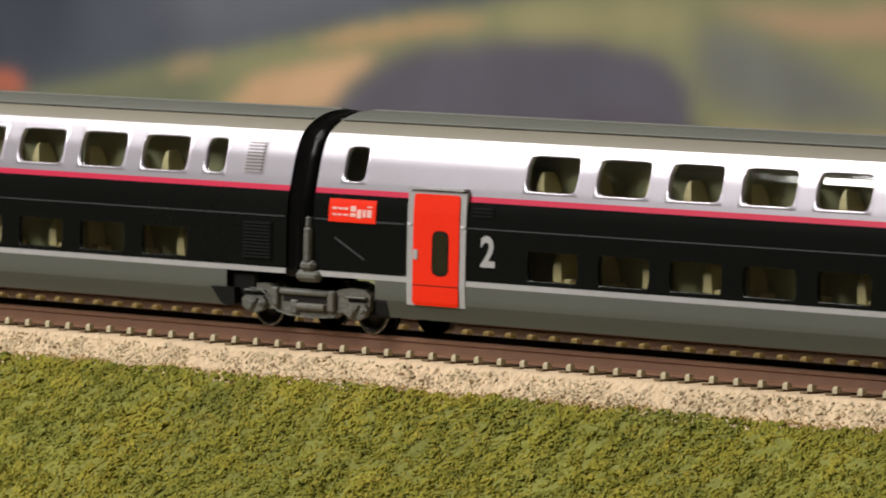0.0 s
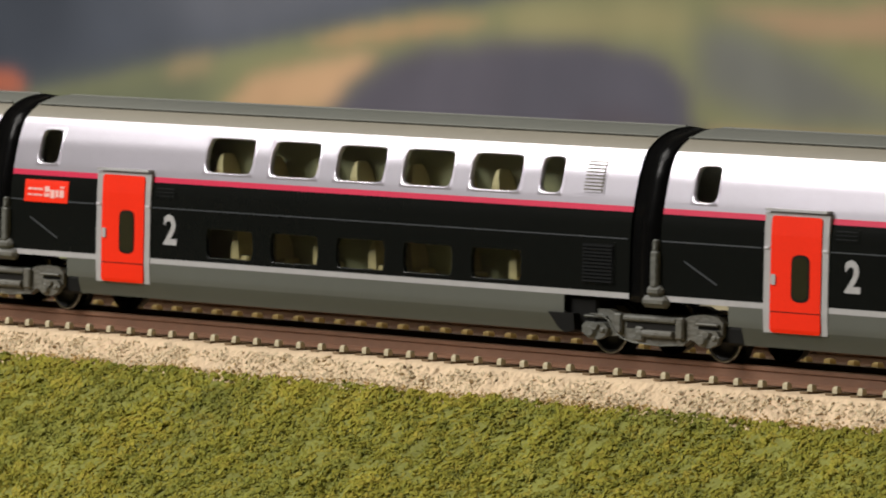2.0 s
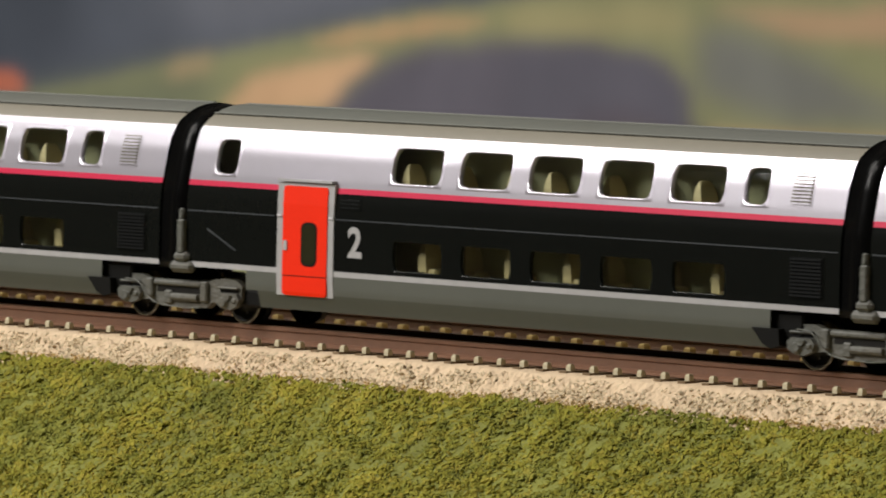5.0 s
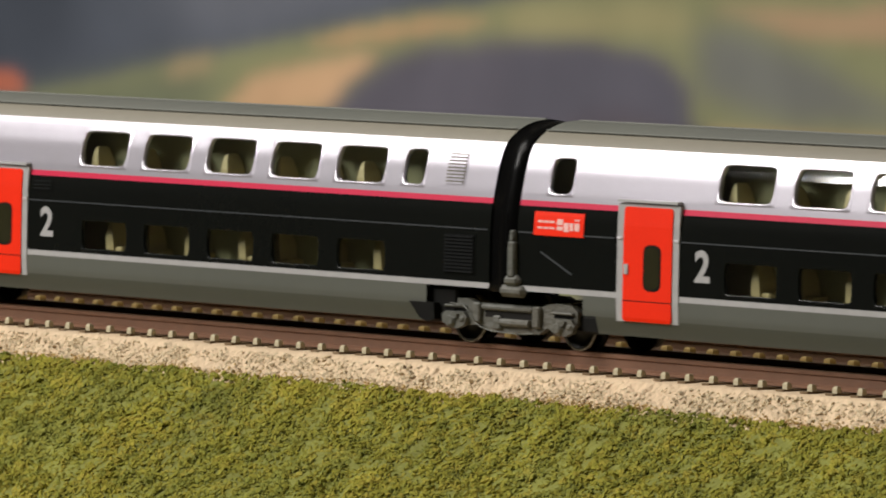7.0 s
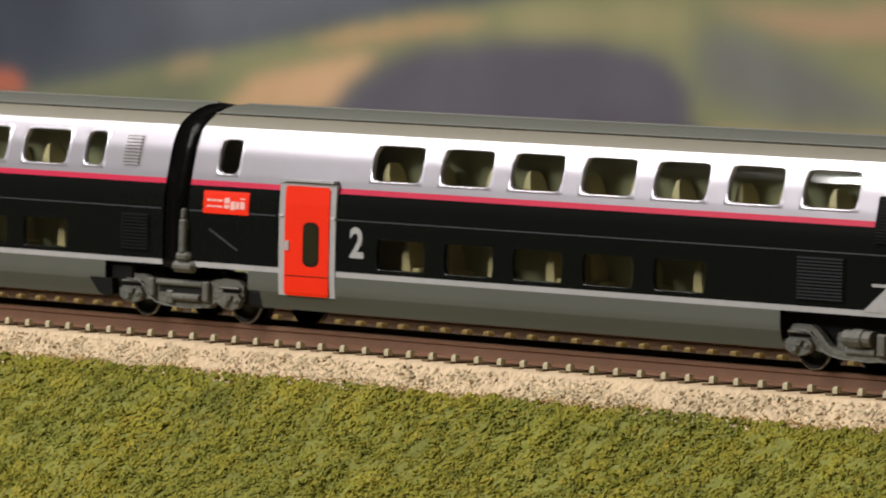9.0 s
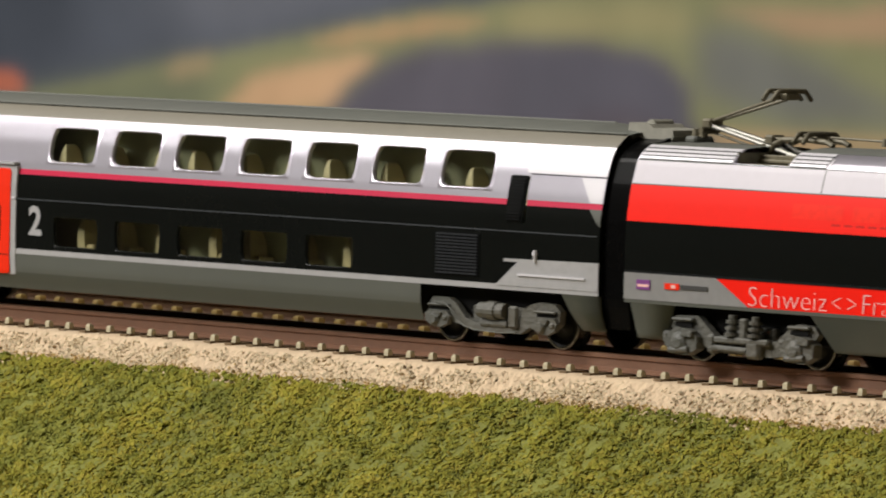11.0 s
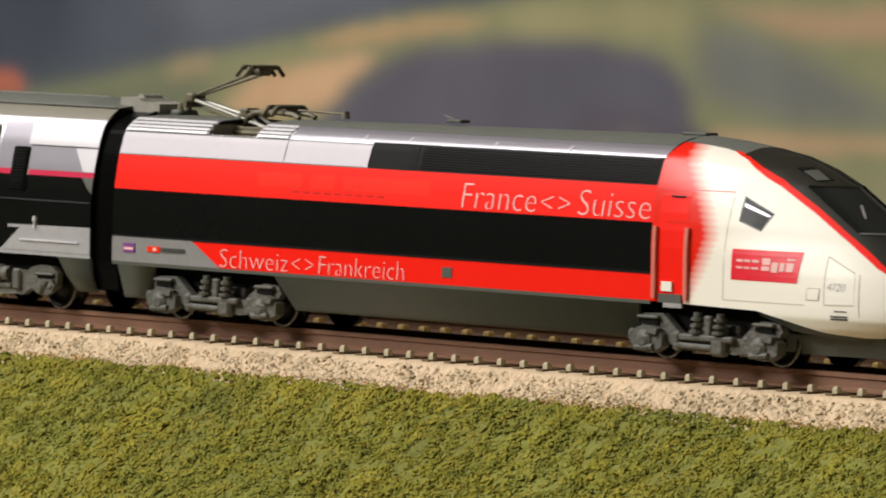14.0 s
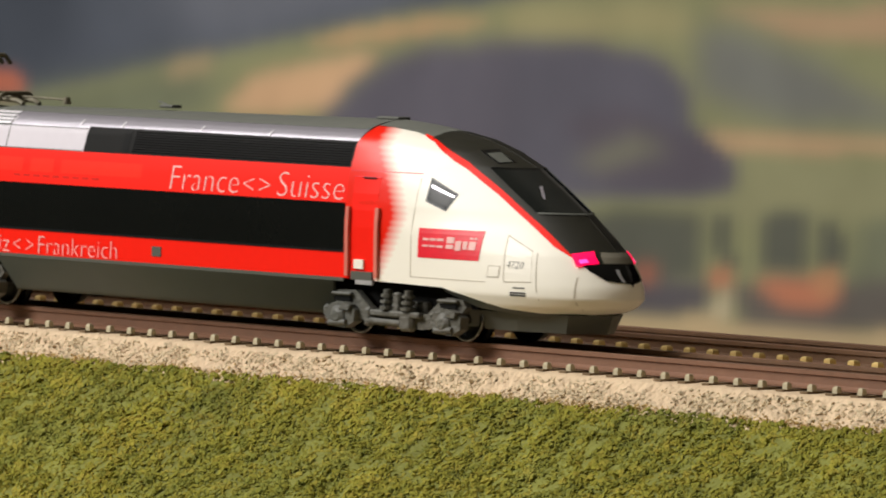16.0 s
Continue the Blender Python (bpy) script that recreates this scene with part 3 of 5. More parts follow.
            clear(patch(P, w[0] - 0.1, w[1] + 0.1, w[2] - 0.1, w[3] + 0.1, -0.12, 0.12, 0.3, side).put("pane", DARK_PANE, ring))
    # door
    frame_plate = patch(DOOR, 16.95, 27.15, 4.1, 17.6, 0.10, 0.5).put("door_frame", LINE, car, "light grey door frame")
    patch(DOOR, 17.1, 26.9, 17.75, 18.05, 0.4, 1.2).put("drip_rail", LINE, frame_plate)
    door = patch(DOOR, 18.1, 26.1, 4.15, 17.25, 0.22, 0.3, 0.45).put("door", RED_DOOR, car, "bright orange-red door")
    patch(DOOR, 21.45, 24.35, 7.7, 13.0, 0.25, 0.2, 0.9).put("door_window_rim", DARK, door)
    patch(DOOR, 21.7, 24.1, 7.95, 12.75, 0.27, 0.2, 0.8).put("door_window", DOOR_GLASS, door)
    patch(DOOR, 18.3, 19.0, 9.5, 10.7, 0.34, 0.2, 0.2).put("door_handle", LINE, door)
    patch(DOOR, 18.1, 26.1, 6.45, 6.55, 0.235, 0.2).put("door_joint", DARK, door)
    for a in (17.0, 26.35):
        patch(DOOR, a, a + 0.75, 13.5, 13.75, 0.22, 0.3).put("hinge", PURE_WHITE, frame_plate)
    # livery
    patch(P, 27.3, length - 0.4, 13.47, 13.6, 0.07, 0.2).put("panel_joint", LOUVRE_LIGHT, car)
    patch(P, 0.3, 16.3, 13.45, 13.6, 0.07, 0.2).put("panel_joint", LOUVRE_LIGHT, car)
    if logo:
        plate = patch(P, 2.8, 11.2, 13.3, 16.05, 0.10, 0.15).put("logo_plate", RED_DOOR, car, "red logo plate with pale bars")
        logo_bars(P, plate, 3.5, 10.5, 13.85, 15.35)
    if two:
        lettering("class_number", "2", P, 29.7, 32.2, 9.25, 3.4, LINE, car)
    bar = Shape()
    a, b = Vector((4.0, 11.4)), Vector((9.3, 9.0))
    n = Vector((b - a).orthogonal()).normalized() * 0.09
    bar.add([(p.x, -9.12, p.y) for p in (a + n, a - n, b - n, b + n)] + [(p.x, -9.0, p.y) for p in (a + n, a - n, b - n, b + n)],
            [(0, 1, 2, 3), (0, 4, 5, 1), (1, 5, 6, 2), (2, 6, 7, 3), (3, 7, 4, 0)])
    bar.put("grab_bar", LOUVRE_LIGHT, car)
    if not end_coach:
        louvre(car, P, 103.4, 106.6, 18.55, 22.15, 9, ROOF_LOW, SILVER, SILVER)
        louvre(car, P, 104.3, 109.5, 8.3, 12.8, 11, LOUVRE_DARK, LOUVRE, BLACK)
        hatch = patch(P, 27.9, 31.8, 14.7, 16.1, 0.05, 0.1).put("hatch", BLACK, car)
        for z in (14.95, 15.4, 15.85):
            patch(P, 28.1, 31.4, z, z + 0.1, 0.09, 0.1).put("slat", LOUVRE, hatch)
    else:
        louvre(car, P, 105.1, 112.5, 8.1, 13.0, 13, LOUVRE_DARK, LOUVRE_MID, BLACK)
        louvre(car, P, 117.0, 119.6, 14.8, 19.8, 14, BLACK, LOUVRE_DARK, BLACK)
        Shape().prism([(115.5, 7.2), (length, 7.2), (length, 10.5), (116.9, 10.35), (116.9, 10.0), (119.2, 10.0)], -9.12, -9.0).put("end_panel", LINE, car, "light grey slanted end panel")
        patch(P, 119.4, length - 2.2, 8.45, 8.65, 0.25, 0.3).put("handrail", PURE_WHITE, car)
        Shape().tube((122.3, -9.2, 10.1), (122.3, -9.2, 10.9), 0.22, 10).tube((122.3, -9.2, 10.9), (122.3, -9.2, 11.5), 0.36, 10, 0.25).put("tap", PURE_WHITE, car)
        patch(P, 120.1, length, 17.3, 20.2, 0.03, 0.1).put("side_panel", SILVER, car)
        side_width = lambda x, z: smooth_half(P, z)
        # white plates paint in the reflection on the coach's end side
        quad_patch([(130.8, 17.3), (132.9, 17.3), (132.9, 20.15), (128.7, 20.15)], 0.06, 0.1, -1, 5, side_width).put("corner_sheen", PURE_WHITE, car)
        patch(P, 119.4, 132.9, 20.4, 23.6, 0.03, 0.1).put("panel_sheen", PURE_WHITE, car)
        quad_patch([(132.1, 15.2), (132.9, 14.6), (132.9, 16.6), (130.8, 16.6)], 0.04, 0.1, -1, 4, side_width).put("grey_corner", SKIRT, car)
        patch(P, 120.0, length, 20.2, 20.32, 0.05, 0.1).put("panel_joint", DARK, car)
    # gangway, damper and bogie at the left end
    section(P, -5.0, 0.2, 6.4, 0.22).put("gangway", RUBBER, car, "black gangway bellows", True)
    post = Shape().box(-1.1, 0.1, -9.7, -8.7, 8.2, 12.4, 0.2)
    post.box(-0.9, -0.1, -9.6, -8.8, 12.3, 13.7, 0.2)
    col = post.put("damper_post", BOGIE, car, "grey damper post beside the gangway")
    Shape().box(-2.6, 1.7, -9.7, -8.4, 5.9, 7.3, 0.5).put("post_foot", BOGIE, col)
    Shape().box(-1.8, 0.9, -9.8, -8.5, 7.1, 8.5, 0.5).put("post_collar", BOGIE, col)
    bogie, sets = trailer_bogie(car, -2.0)
    WHEELS.extend(sets)
    Shape().prism([(-18.3, 4.6), (-16.5, 2.8), (-15.2, 2.3), (-13.8, 2.7), (-14.0, 4.6)], -9.25, -6.0).put("coupling_wedge", DARK, car)
    # black box added to fill the gap before the bogie with shade
    Shape().box(-16.2, -11.0, -8.3, 8.3, 2.6, 6.5, 0.3).put("gap_shade_box", DARK, car)
    Shape().box(6.6, 13.3, -7.6, 7.6, 2.2, 4.3, 0.3).put("equipment_box", DARK, car)
    if end_coach:
        bogie, sets = trailer_bogie(car, 114.1, True)
        WHEELS.extend(sets)
    return car


LOGO_MARKS = ((0.0, 0.11, 0.62, 0.8), (0.0, 0.11, 0.15, 0.3), (0.14, 0.25, 0.62, 0.8), (0.14, 0.25, 0.15, 0.3), (0.28, 0.40, 0.62, 0.8), (0.28, 0.40, 0.15, 0.3),
              (0.46, 0.60, 0.1, 0.4), (0.46, 0.60, 0.5, 0.95), (0.63, 0.74, 0.0, 0.7), (0.77, 0.85, 0.1, 0.7), (0.88, 1.0, 0.1, 0.7), (0.88, 0.93, 0.86, 1.0), (0.95, 1.0, 0.86, 1.0))


def logo_bars(profile, plate, x0, x1, z0, z1):
    """Unlettered stand-in for the brand mark: thin and bold bars."""
    w, h = x1 - x0, z1 - z0
    for a, b, c, d in LOGO_MARKS:
        patch(profile, x0 + a * w, x0 + b * w, z0 + c * h, z0 + d * h, 0.14, 0.06).put("bar", WHITE_TEXT, plate)


def windows(x0, pitch, width, count, z0, z1):
    return [(x0 + pitch * k, x0 + pitch * k + width, z0, z1) for k in range(count)]


UPPER = [(4.5, 8.4, 18.15, 22.2)] + windows(36.3, 11.9, 8.65, 5, 18.2, 22.3) + [(95.9, 99.6, 18.3, 22.35)]
LOWER = windows(37.7, 11.9, 8.5, 5, 7.9, 11.35)
UPPER_END = [(4.5, 8.4, 18.15, 22.2)] + windows(32.4, 12.06, 8.8, 7, 18.35, 22.5)
LOWER_END = windows(34.5, 11.85, 8.4, 5, 7.95, 11.5)
TRAIN = []
TRAIN.append(coach("passenger_coach", "silver and black double-deck coach with red door and logo plate", -140.1, 112.1, UPPER, LOWER, True, True))
TRAIN.append(coach("passenger_coach", "silver and black double-deck coach with red door and logo plate", -23.2, 112.1, UPPER, LOWER, True, True))
TRAIN.append(coach("passenger_coach", "silver and black double-deck coach with red door and no logo", 93.9, 112.1, UPPER, LOWER, False, True))
TRAIN.append(coach("passenger_coach", "silver and black end coach with red door, beside power car", 210.7, 132.9, UPPER_END, LOWER_END, True, True, True))


# ---- power car ----
def nose_bottom(x):
    return float(np.interp(x, (94.0, 113.0, 117.0, 122.5, 127.0, 131.5, 136.0), (6.7, 6.4, 5.6, 4.4, 4.0, 3.9, 4.2)))


def nose_paint():
    """Cream white nose with an airbrushed red edge at its back."""
    m = material("white_and_red_nose_paint", lin(251, 246, 232), 0.32, 0.0, 0.02, 300, spec=0.3)
    n, l = m.node_tree.nodes, m.node_tree.links
    b = n["Principled BSDF"]
    white = b.inputs["Base Color"].links[0].from_socket
    co = n.new("ShaderNodeTexCoord")
    xyz = n.new("ShaderNodeSeparateXYZ")
    l.new(co.outputs["Object"], xyz.inputs[0])

    def calc(op, a, c):
        k = n.new("ShaderNodeMath")
        k.operation = op
        for i, v in enumerate((a, c)):
            if isinstance(v, (int, float)):
                k.inputs[i].default_value = v
            else:
                l.new(v, k.inputs[i])
        return k.outputs[0]

    x, z = calc("MULTIPLY", xyz.outputs["X"], 1000), calc("MULTIPLY", xyz.outputs["Z"], 1000)
    off = calc("ABSOLUTE", calc("SUBTRACT", z, 14.4), 0.0)
    bulge = calc("ADD", calc("MULTIPLY", off, 0.34), calc("MULTIPLY", calc("MULTIPLY", off, off), 0.03))
    edge = calc("SUBTRACT", 104.9, bulge)
    teeth = calc("PINGPONG", z, 0.36)
    edge = calc("ADD", edge, calc("MULTIPLY", teeth, 1.1))
    fade = n.new("ShaderNodeMapRange")
    fade.inputs["From Min"].default_value, fade.inputs["From Max"].default_value = 1.5, -1.3
    l.new(calc("SUBTRACT", x, edge), fade.inputs["Value"])
    mix = n.new("ShaderNodeMix")
    mix.data_type = "RGBA"
    mix.inputs["B"].default_value = lin(236, 34, 12)
    l.new(white, mix.inputs["A"])
    l.new(fade.outputs["Result"], mix.inputs["Factor"])
    l.new(mix.outputs["Result"], b.inputs["Base Color"])
    return m


NOSE = nose_paint()


def mask_height(x):
    """Lower edge of the black windscreen surround along the nose."""
    return float(np.interp(x, (95.0, 98.4, 102.4, 106.6, 112.9, 118.5, 123.1, 127.3, 130.7, 132.8, 135.0, 137.0), (24.75, 24.6, 24.2, 23.4, 21.0, 18.1, 15.4, 12.9, 10.6, 9.1, 8.0, 7.5)))


def crest(x):
    """Height of the nose along its middle."""
    k = TIP_Z.index(5.8)
    return float(np.interp(x, TIP_X[:k - 1:-1], TIP_Z[:k - 1:-1]))


def over_nose(x0, x1, low, high, out, cols, rows, side):
    """A sheet on one flank of the nose between two edges that are functions of x; high may be the crest."""
    v = []
    for i in range(cols + 1):
        x = x0 + (x1 - x0) * i / cols
        a, b = low(x), high(x)
        for j in range(rows + 1):
            z = a + (b - a) * (1 - (1 - j / rows) ** 1.8)
            p = nose_point(x, z, out, side) if z < crest(x) - 0.02 else (x, 0.0, z + out)
            v.append(p)
    n = rows + 1
    f = [(i * n + j, (i + 1) * n + j, (i + 1) * n + j + 1, i * n + j + 1) for i in range(cols) for j in range(rows)]
    return Shape().add(v, f if side < 0 else [q[::-1] for q in f])


def both_flanks(x0, x1, low, high, out, cols, rows):
    s = over_nose(x0, x1, low, high, out, cols, rows, -1)
    o = over_nose(x0, x1, low, high, out, cols, rows, 1)
    return s.add(o.v, o.f)


def nose_surface(car):
    """The shell of the nose in level slices that wrap round the tip, with roof, black hood and red strip laid over it."""
    x_from = 95.6
    zs = [3.7 + 0.2 * k for k in range(16)] + [7.0 + 0.3 * k for k in range(1, 51)] + [22.3, 22.6, 22.9, 23.2, 23.5, 23.8, 24.1, 24.4, 24.6, 24.8, 25.0, 25.15, 25.3, 25.4, 25.48]
    n = 64
    grid = []
    for z in zs:
        tip = float(np.interp(z, TIP_Z, TIP_X))
        row = []
        for k in range(-n, n + 1):
            u = 1 - abs(k) / n
            x = x_from + (tip - x_from) * (1 - (1 - u) ** 1.9) if tip > x_from else x_from
            row.append((x, (-1 if k < 0 else 1) * nose_half(x, z) if k else 0.0, z))
        grid.append(row)
    w = 2 * n + 1
    faces = []
    for j in range(len(zs) - 1):
        for i in range(w - 1):
            q = (j * w + i, j * w + i + 1, (j + 1) * w + i + 1, (j + 1) * w + i)
            c = [sum(p) / 4 for p in zip(*(grid[a // w][a % w] for a in q))]
            if zs[j] < nose_bottom(c[0]) or c[0] < 95.6:
                continue
            faces.append(q)
    part("nose", [p for row in grid for p in row], faces, NOSE, car, "cream white nose with a red back edge", True)
    both_flanks(95.6, 132.8, nose_bottom, lambda x: nose_bottom(x) + 0.6, 0.02, 90, 3).put("nose_sill", NOSE, car, "cream lower edge of the nose", True)
    both_flanks(95.6, 106.5, mask_height, crest, 0.05, 24, 14).put("nose_roof", ROOF_TOP, car, "grey roof over the cab", True)
    hood = both_flanks(105.6, 136.2, mask_height, crest, 0.08, 90, 22).put("hood", HOOD, car, "black windscreen surround", True)
    both_flanks(104.0, 131.0, lambda x: mask_height(x) - 0.66 * min(1.0, (x - 104.0) / 7.0, (131.0 - x) / 3.0), lambda x: mask_height(x) + 0.1, 0.07, 70, 3).put("red_strip", RED, car, "thin red strip along the windscreen", True)
    wrapped(15.6, 20.3, lambda z: 116.2 + (20.2 - z) * 1.66, 0.16).put("windscreen", SCREEN, hood, "dark sloping windscreen", True)
    wrapped(20.3, 20.5, lambda z: 115.9, 0.18).put("windscreen_edge", LIP, hood)
    wrapped(15.35, 15.55, lambda z: 124.2, 0.2).put("windscreen_edge", SKIRT, hood)
    wrapped(8.0, 9.85, lambda z: 131.5 + (10.0 - z) * 1.55, 0.15).put("nose_lip", LIP, hood, "glossy black lip above the coupler", True)
    wrapped(10.0, 11.25, lambda z: 132.6 + (11.25 - z) * 0.75, 0.17).put("lamp_bezel", ROOF_LOW, hood, "grey strip between the tail lamps", True)
    box = quad_patch([(112.8, 22.35), (116.2, 20.9), (117.5, 21.1), (114.1, 22.5)], 0.14, 0.2).put("roof_lamp", LIP, hood, "dark roof lamp with grey lens")
    quad_patch([(113.9, 22.0), (116.2, 21.0), (117.2, 21.1), (114.9, 22.15)], 0.18, 0.1).put("lens", SKIRT, box)
    # silver sliver drawn as a bright reflection in the windscreen
    quad_patch([(122.1, 18.4), (123.6, 17.0), (123.8, 17.0), (122.3, 18.4)], 0.26, 0.1).put("screen_streak", SILVER, hood)
    # pale strip painted as the glint on the glossy lip
    quad_patch([(134.6, 9.3), (135.6, 7.9), (135.7, 7.9), (134.75, 9.3)], 0.24, 0.1).put("lip_glint", LINE, hood)


def wrapped(z0, z1, left, out, rows=14, cols=18):
    """A sheet that lies across the front of the nose from one flank to the other; left: where it begins at each height."""
    v = []
    for j in range(rows + 1):
        z = z0 + (z1 - z0) * j / rows
        a, tip = left(z), float(np.interp(z, TIP_Z, TIP_X))
        row = []
        for k in range(cols + 1):
            x = a + (tip - a) * (1 - (1 - k / cols) ** 2)
            w = nose_half(x, z)
            n = Vector((max(0.25, 1.0 - w / 6.0), -min(1.0, w / 5.0), 0.5)).normalized() * out
            row.append((x + n.x, -w + n.y if k < cols else 0.0, z + n.z))
        v += row + [(x, -y, h) for x, y, h in row[-2::-1]]
    c = 2 * cols + 1
    return Shape().add(v, [(j * c + i, j * c + i + 1, (j + 1) * c + i + 1, (j + 1) * c + i) for j in range(rows) for i in range(c - 1)])


def pantograph(car, x, raised):
    """A single-arm current collector standing on the roof."""
    base = Shape().box(x - 4.4, x + 4.2, -3.2, 3.2, 22.7, 23.2, 0.15)
    for q in (-2.6, 2.6):
        base.box(x - 4.2, x + 4.0, q - 0.3, q + 0.3, 23.1, 23.7, 0.1)
    p = base.put("pantograph", PANTO, car, "weathered grey pantograph")
    if raised:
        foot, knee, head = (x - 0.6, 0, 23.5), (x - 16.2, 0, 26.7), (x - 4.2, 0, 30.2)
    else:
        foot, knee, head = (x + 1.0, 0, 23.6), (x - 3.0, 0, 25.2), (x + 3.8, 0, 25.5)
    for q in (-0.9, 0.9):
        Shape().tube((foot[0], q * 1.4, foot[2]), (knee[0], q * 0.6, knee[2]), 0.28).put("lower_arm", ARM, p)
        Shape().tube((knee[0], q * 0.5, knee[2] + 0.3), (head[0], q * 1.2, head[2]), 0.2).put("upper_arm", PANTO, p)
    Shape().tube((foot[0] - 2.2, 0, foot[2] - 0.5), (knee[0] + 0.2, 0, knee[2] - 0.9), 0.16).put("guide_rod", PANTO, p)
    joint = Shape().box(knee[0] - 0.7, knee[0] + 0.9, -1.1, 1.1, knee[2] - 0.5, knee[2] + 0.7, 0.25)
    joint.tube((knee[0] - 0.4, -1.4, knee[2] - 0.7), (knee[0] - 0.4, 1.4, knee[2] - 0.7), 0.4).put("elbow", PANTO, p)
    if not raised:
        for q in (-1.3, 1.3):
            loop = Shape()
            way = [(x - 2.6, 22.9), (x - 2.4, 23.9), (x - 1.6, 24.9), (x - 0.2, 25.45), (x + 3.0, 25.6), (x + 6.8, 25.4), (x + 7.8, 25.0)]
            for (x0, z0), (x1, z1) in zip(way, way[1:]):
                loop.tube((x0, q, z0), (x1, q, z1), 0.34, 8)
            loop.put("folded_frame", PANTO, p)
    bow = Shape()
    for k in (-0.7, 0.9):
        pts = [(head[0] + k, y, head[2] + 0.75 - (0.0 if abs(y) < 2.2 else 1.1 * (abs(y) - 2.1))) for y in (-3.1, -2.7, -2.1, 0, 2.1, 2.7, 3.1)]
        for a, b in zip(pts, pts[1:]):
            bow.tube(a, b, 0.27, 6)
    bow.box(head[0] - 1.0, head[0] + 1.2, -0.9, 0.9, head[2] - 0.3, head[2] + 0.5, 0.15)
    for y in (-1.7, 1.7):
        bow.box(head[0] - 0.9, head[0] + 1.1, y - 0.15, y + 0.15, head[2] + 0.4, head[2] + 0.7, 0.05)
    bow.put("contact_bow", PANTO, p)
    return p


def power_car(x):
    car = thing("power_car", "red, black and white power car with raised pantograph, lit tail lamps", "model locomotive", "", x)
    P = POWER
    end = 95.6
    slanted(P, [(33.7, 2.3), (93.6, 2.3), (93.6, 6.3), (30.2, 6.3)]).put("skirt", SKIRT_DARK, car, "dark grey skirt", True)
    slanted(P, [(1.8, 2.3), (6.5, 2.3), (7.9, 6.3), (1.0, 6.3)]).put("end_skirt", SKIRT_DARK, car, "dark grey skirt with slanted ends", True)
    band(P, 0, end, 6.3, 9.75).put("lower_side", RED, car, "red lower side", True)
    band(P, 0, end, 9.75, 15.6).put("middle_side", BLACK, car, "gloss black middle side", True)
    band(P, 0, end, 15.6, 19.8).put("upper_side", RED, car, "red upper side", True)
    band(P, 0, 45.7, 19.8, 22.65).put("pale_panel", PALE_PANEL, car, "pale lilac grey panel", True)
    band(P, 45.7, end, 19.8, 22.9).put("grille_side", DARK, car, "black ventilation side", True)
    notch = [(15.6, 24.4, 22.7, 24.5)]
    band(P, 0, 45.7, 22.65, 24.3, notch, 0.15).put("roof_edge", SILVER, car, "bright silver roof edge", True)
    band(P, 45.7, end, 22.9, 24.3, (), 0.15).put("roof_edge", SILVER, car, "bright silver roof edge", True)
    crown(P, 24.4, end, 24.3, 10, 1.0, 0.45).put("roof", ROOF_TOP, car, "grey roof", True)
    crown(P, 0.0, 15.6, 24.3, 10, 0.3, 0.3).put("roof", ROOF_TOP, car, "grey roof", True)
    Shape().box(15.4, 24.6, -6.6, 6.6, 22.3, 22.7).put("roof_well", PANTO, car)
    for a in (15.3, 24.5):
        Shape().box(a, a + 0.2, -6.3, 6.3, 22.4, 23.9).put("well_wall", ROOF_BOX, car)
    section(P, 0.05, 0.6, 6.4, 0.2).put("end_wall", BLACK, car)
    section(P, -4.4, 0.2, 3.0, 0.5).put("gangway", RUBBER, car, "black gangway bellows")
    Shape().box(8, 112, -6.4, 6.4, 2.6, 6.3, 0.3).put("underframe", DARK, car, "black underframe")
    Shape().box(1, 94, -7.4, 7.4, 6.35, 6.6).put("floor_plate", DARK, car)
    # grey lower end with slanted edge
    Shape().prism([(0.0, 6.7), (20.3, 6.7), (15.0, 9.75), (0.0, 9.75)], -9.0, -8.7).put("grey_corner", LINE_GREY, car, "grey slanted corner panel")
    patch(P, 0.0, end, 6.3, 6.72, 0.045, 0.1).put("sill_line", SKIRT, car)
    # white ridges over the pale panel
    for a, b in ((0.2, 15.4), (24.6, 30.4)):
        patch(P, a, b, 22.7, 24.3, 0.03, 0.1).put("ridge_backing", SKIRT_DARK, car)
        for z in (22.78, 23.2, 23.62, 24.02):
            patch(P, a, b, z, z + 0.28, 0.2, 0.25).put("ridge", PURE_WHITE, car)
    patch(P, 0.1, 45.6, 22.55, 22.68, 0.03, 0.1).put("panel_joint", SKIRT_DARK, car)
    patch(P, 0.1, 45.6, 19.8, 19.92, 0.03, 0.1).put("panel_joint", SKIRT_DARK, car)
    patch(P, 30.5, 30.62, 19.95, 22.5, 0.03, 0.1).put("panel_joint", SKIRT, car)
    for a in (30.6, 43.6, 51.6, 66.4, 79.2):
        patch(P, a, a + 0.3, 22.95, 23.7, 0.1, 0.15).put("roof_strap", PURE_WHITE, car)
    for k in range(9):
        patch(P, 55.0, end - 0.4, 20.1 + 0.3 * k, 20.2 + 0.3 * k, 0.08, 0.12).put("slat", RUBBER, car)
    patch(P, 53.0, 54.2, 20.0, 22.7, 0.05, 0.1).put("grille_post", LOUVRE_DARK, car)
    patch(P, 0.0, end, 9.72, 10.0, 0.06, 0.1).put("side_joint", LOUVRE, car)
    # words
    lettering("lettering", "France", P, 63.2, 75.9, 15.85, 3.05, WHITE_TEXT, car, slant=0.05)
    lettering("lettering", "<", P, 76.8, 78.7, 15.9, 2.4, WHITE_TEXT, car, slant=0.0)
    lettering("lettering", ">", P, 79.7, 81.6, 15.9, 2.4, WHITE_TEXT, car, slant=0.0)
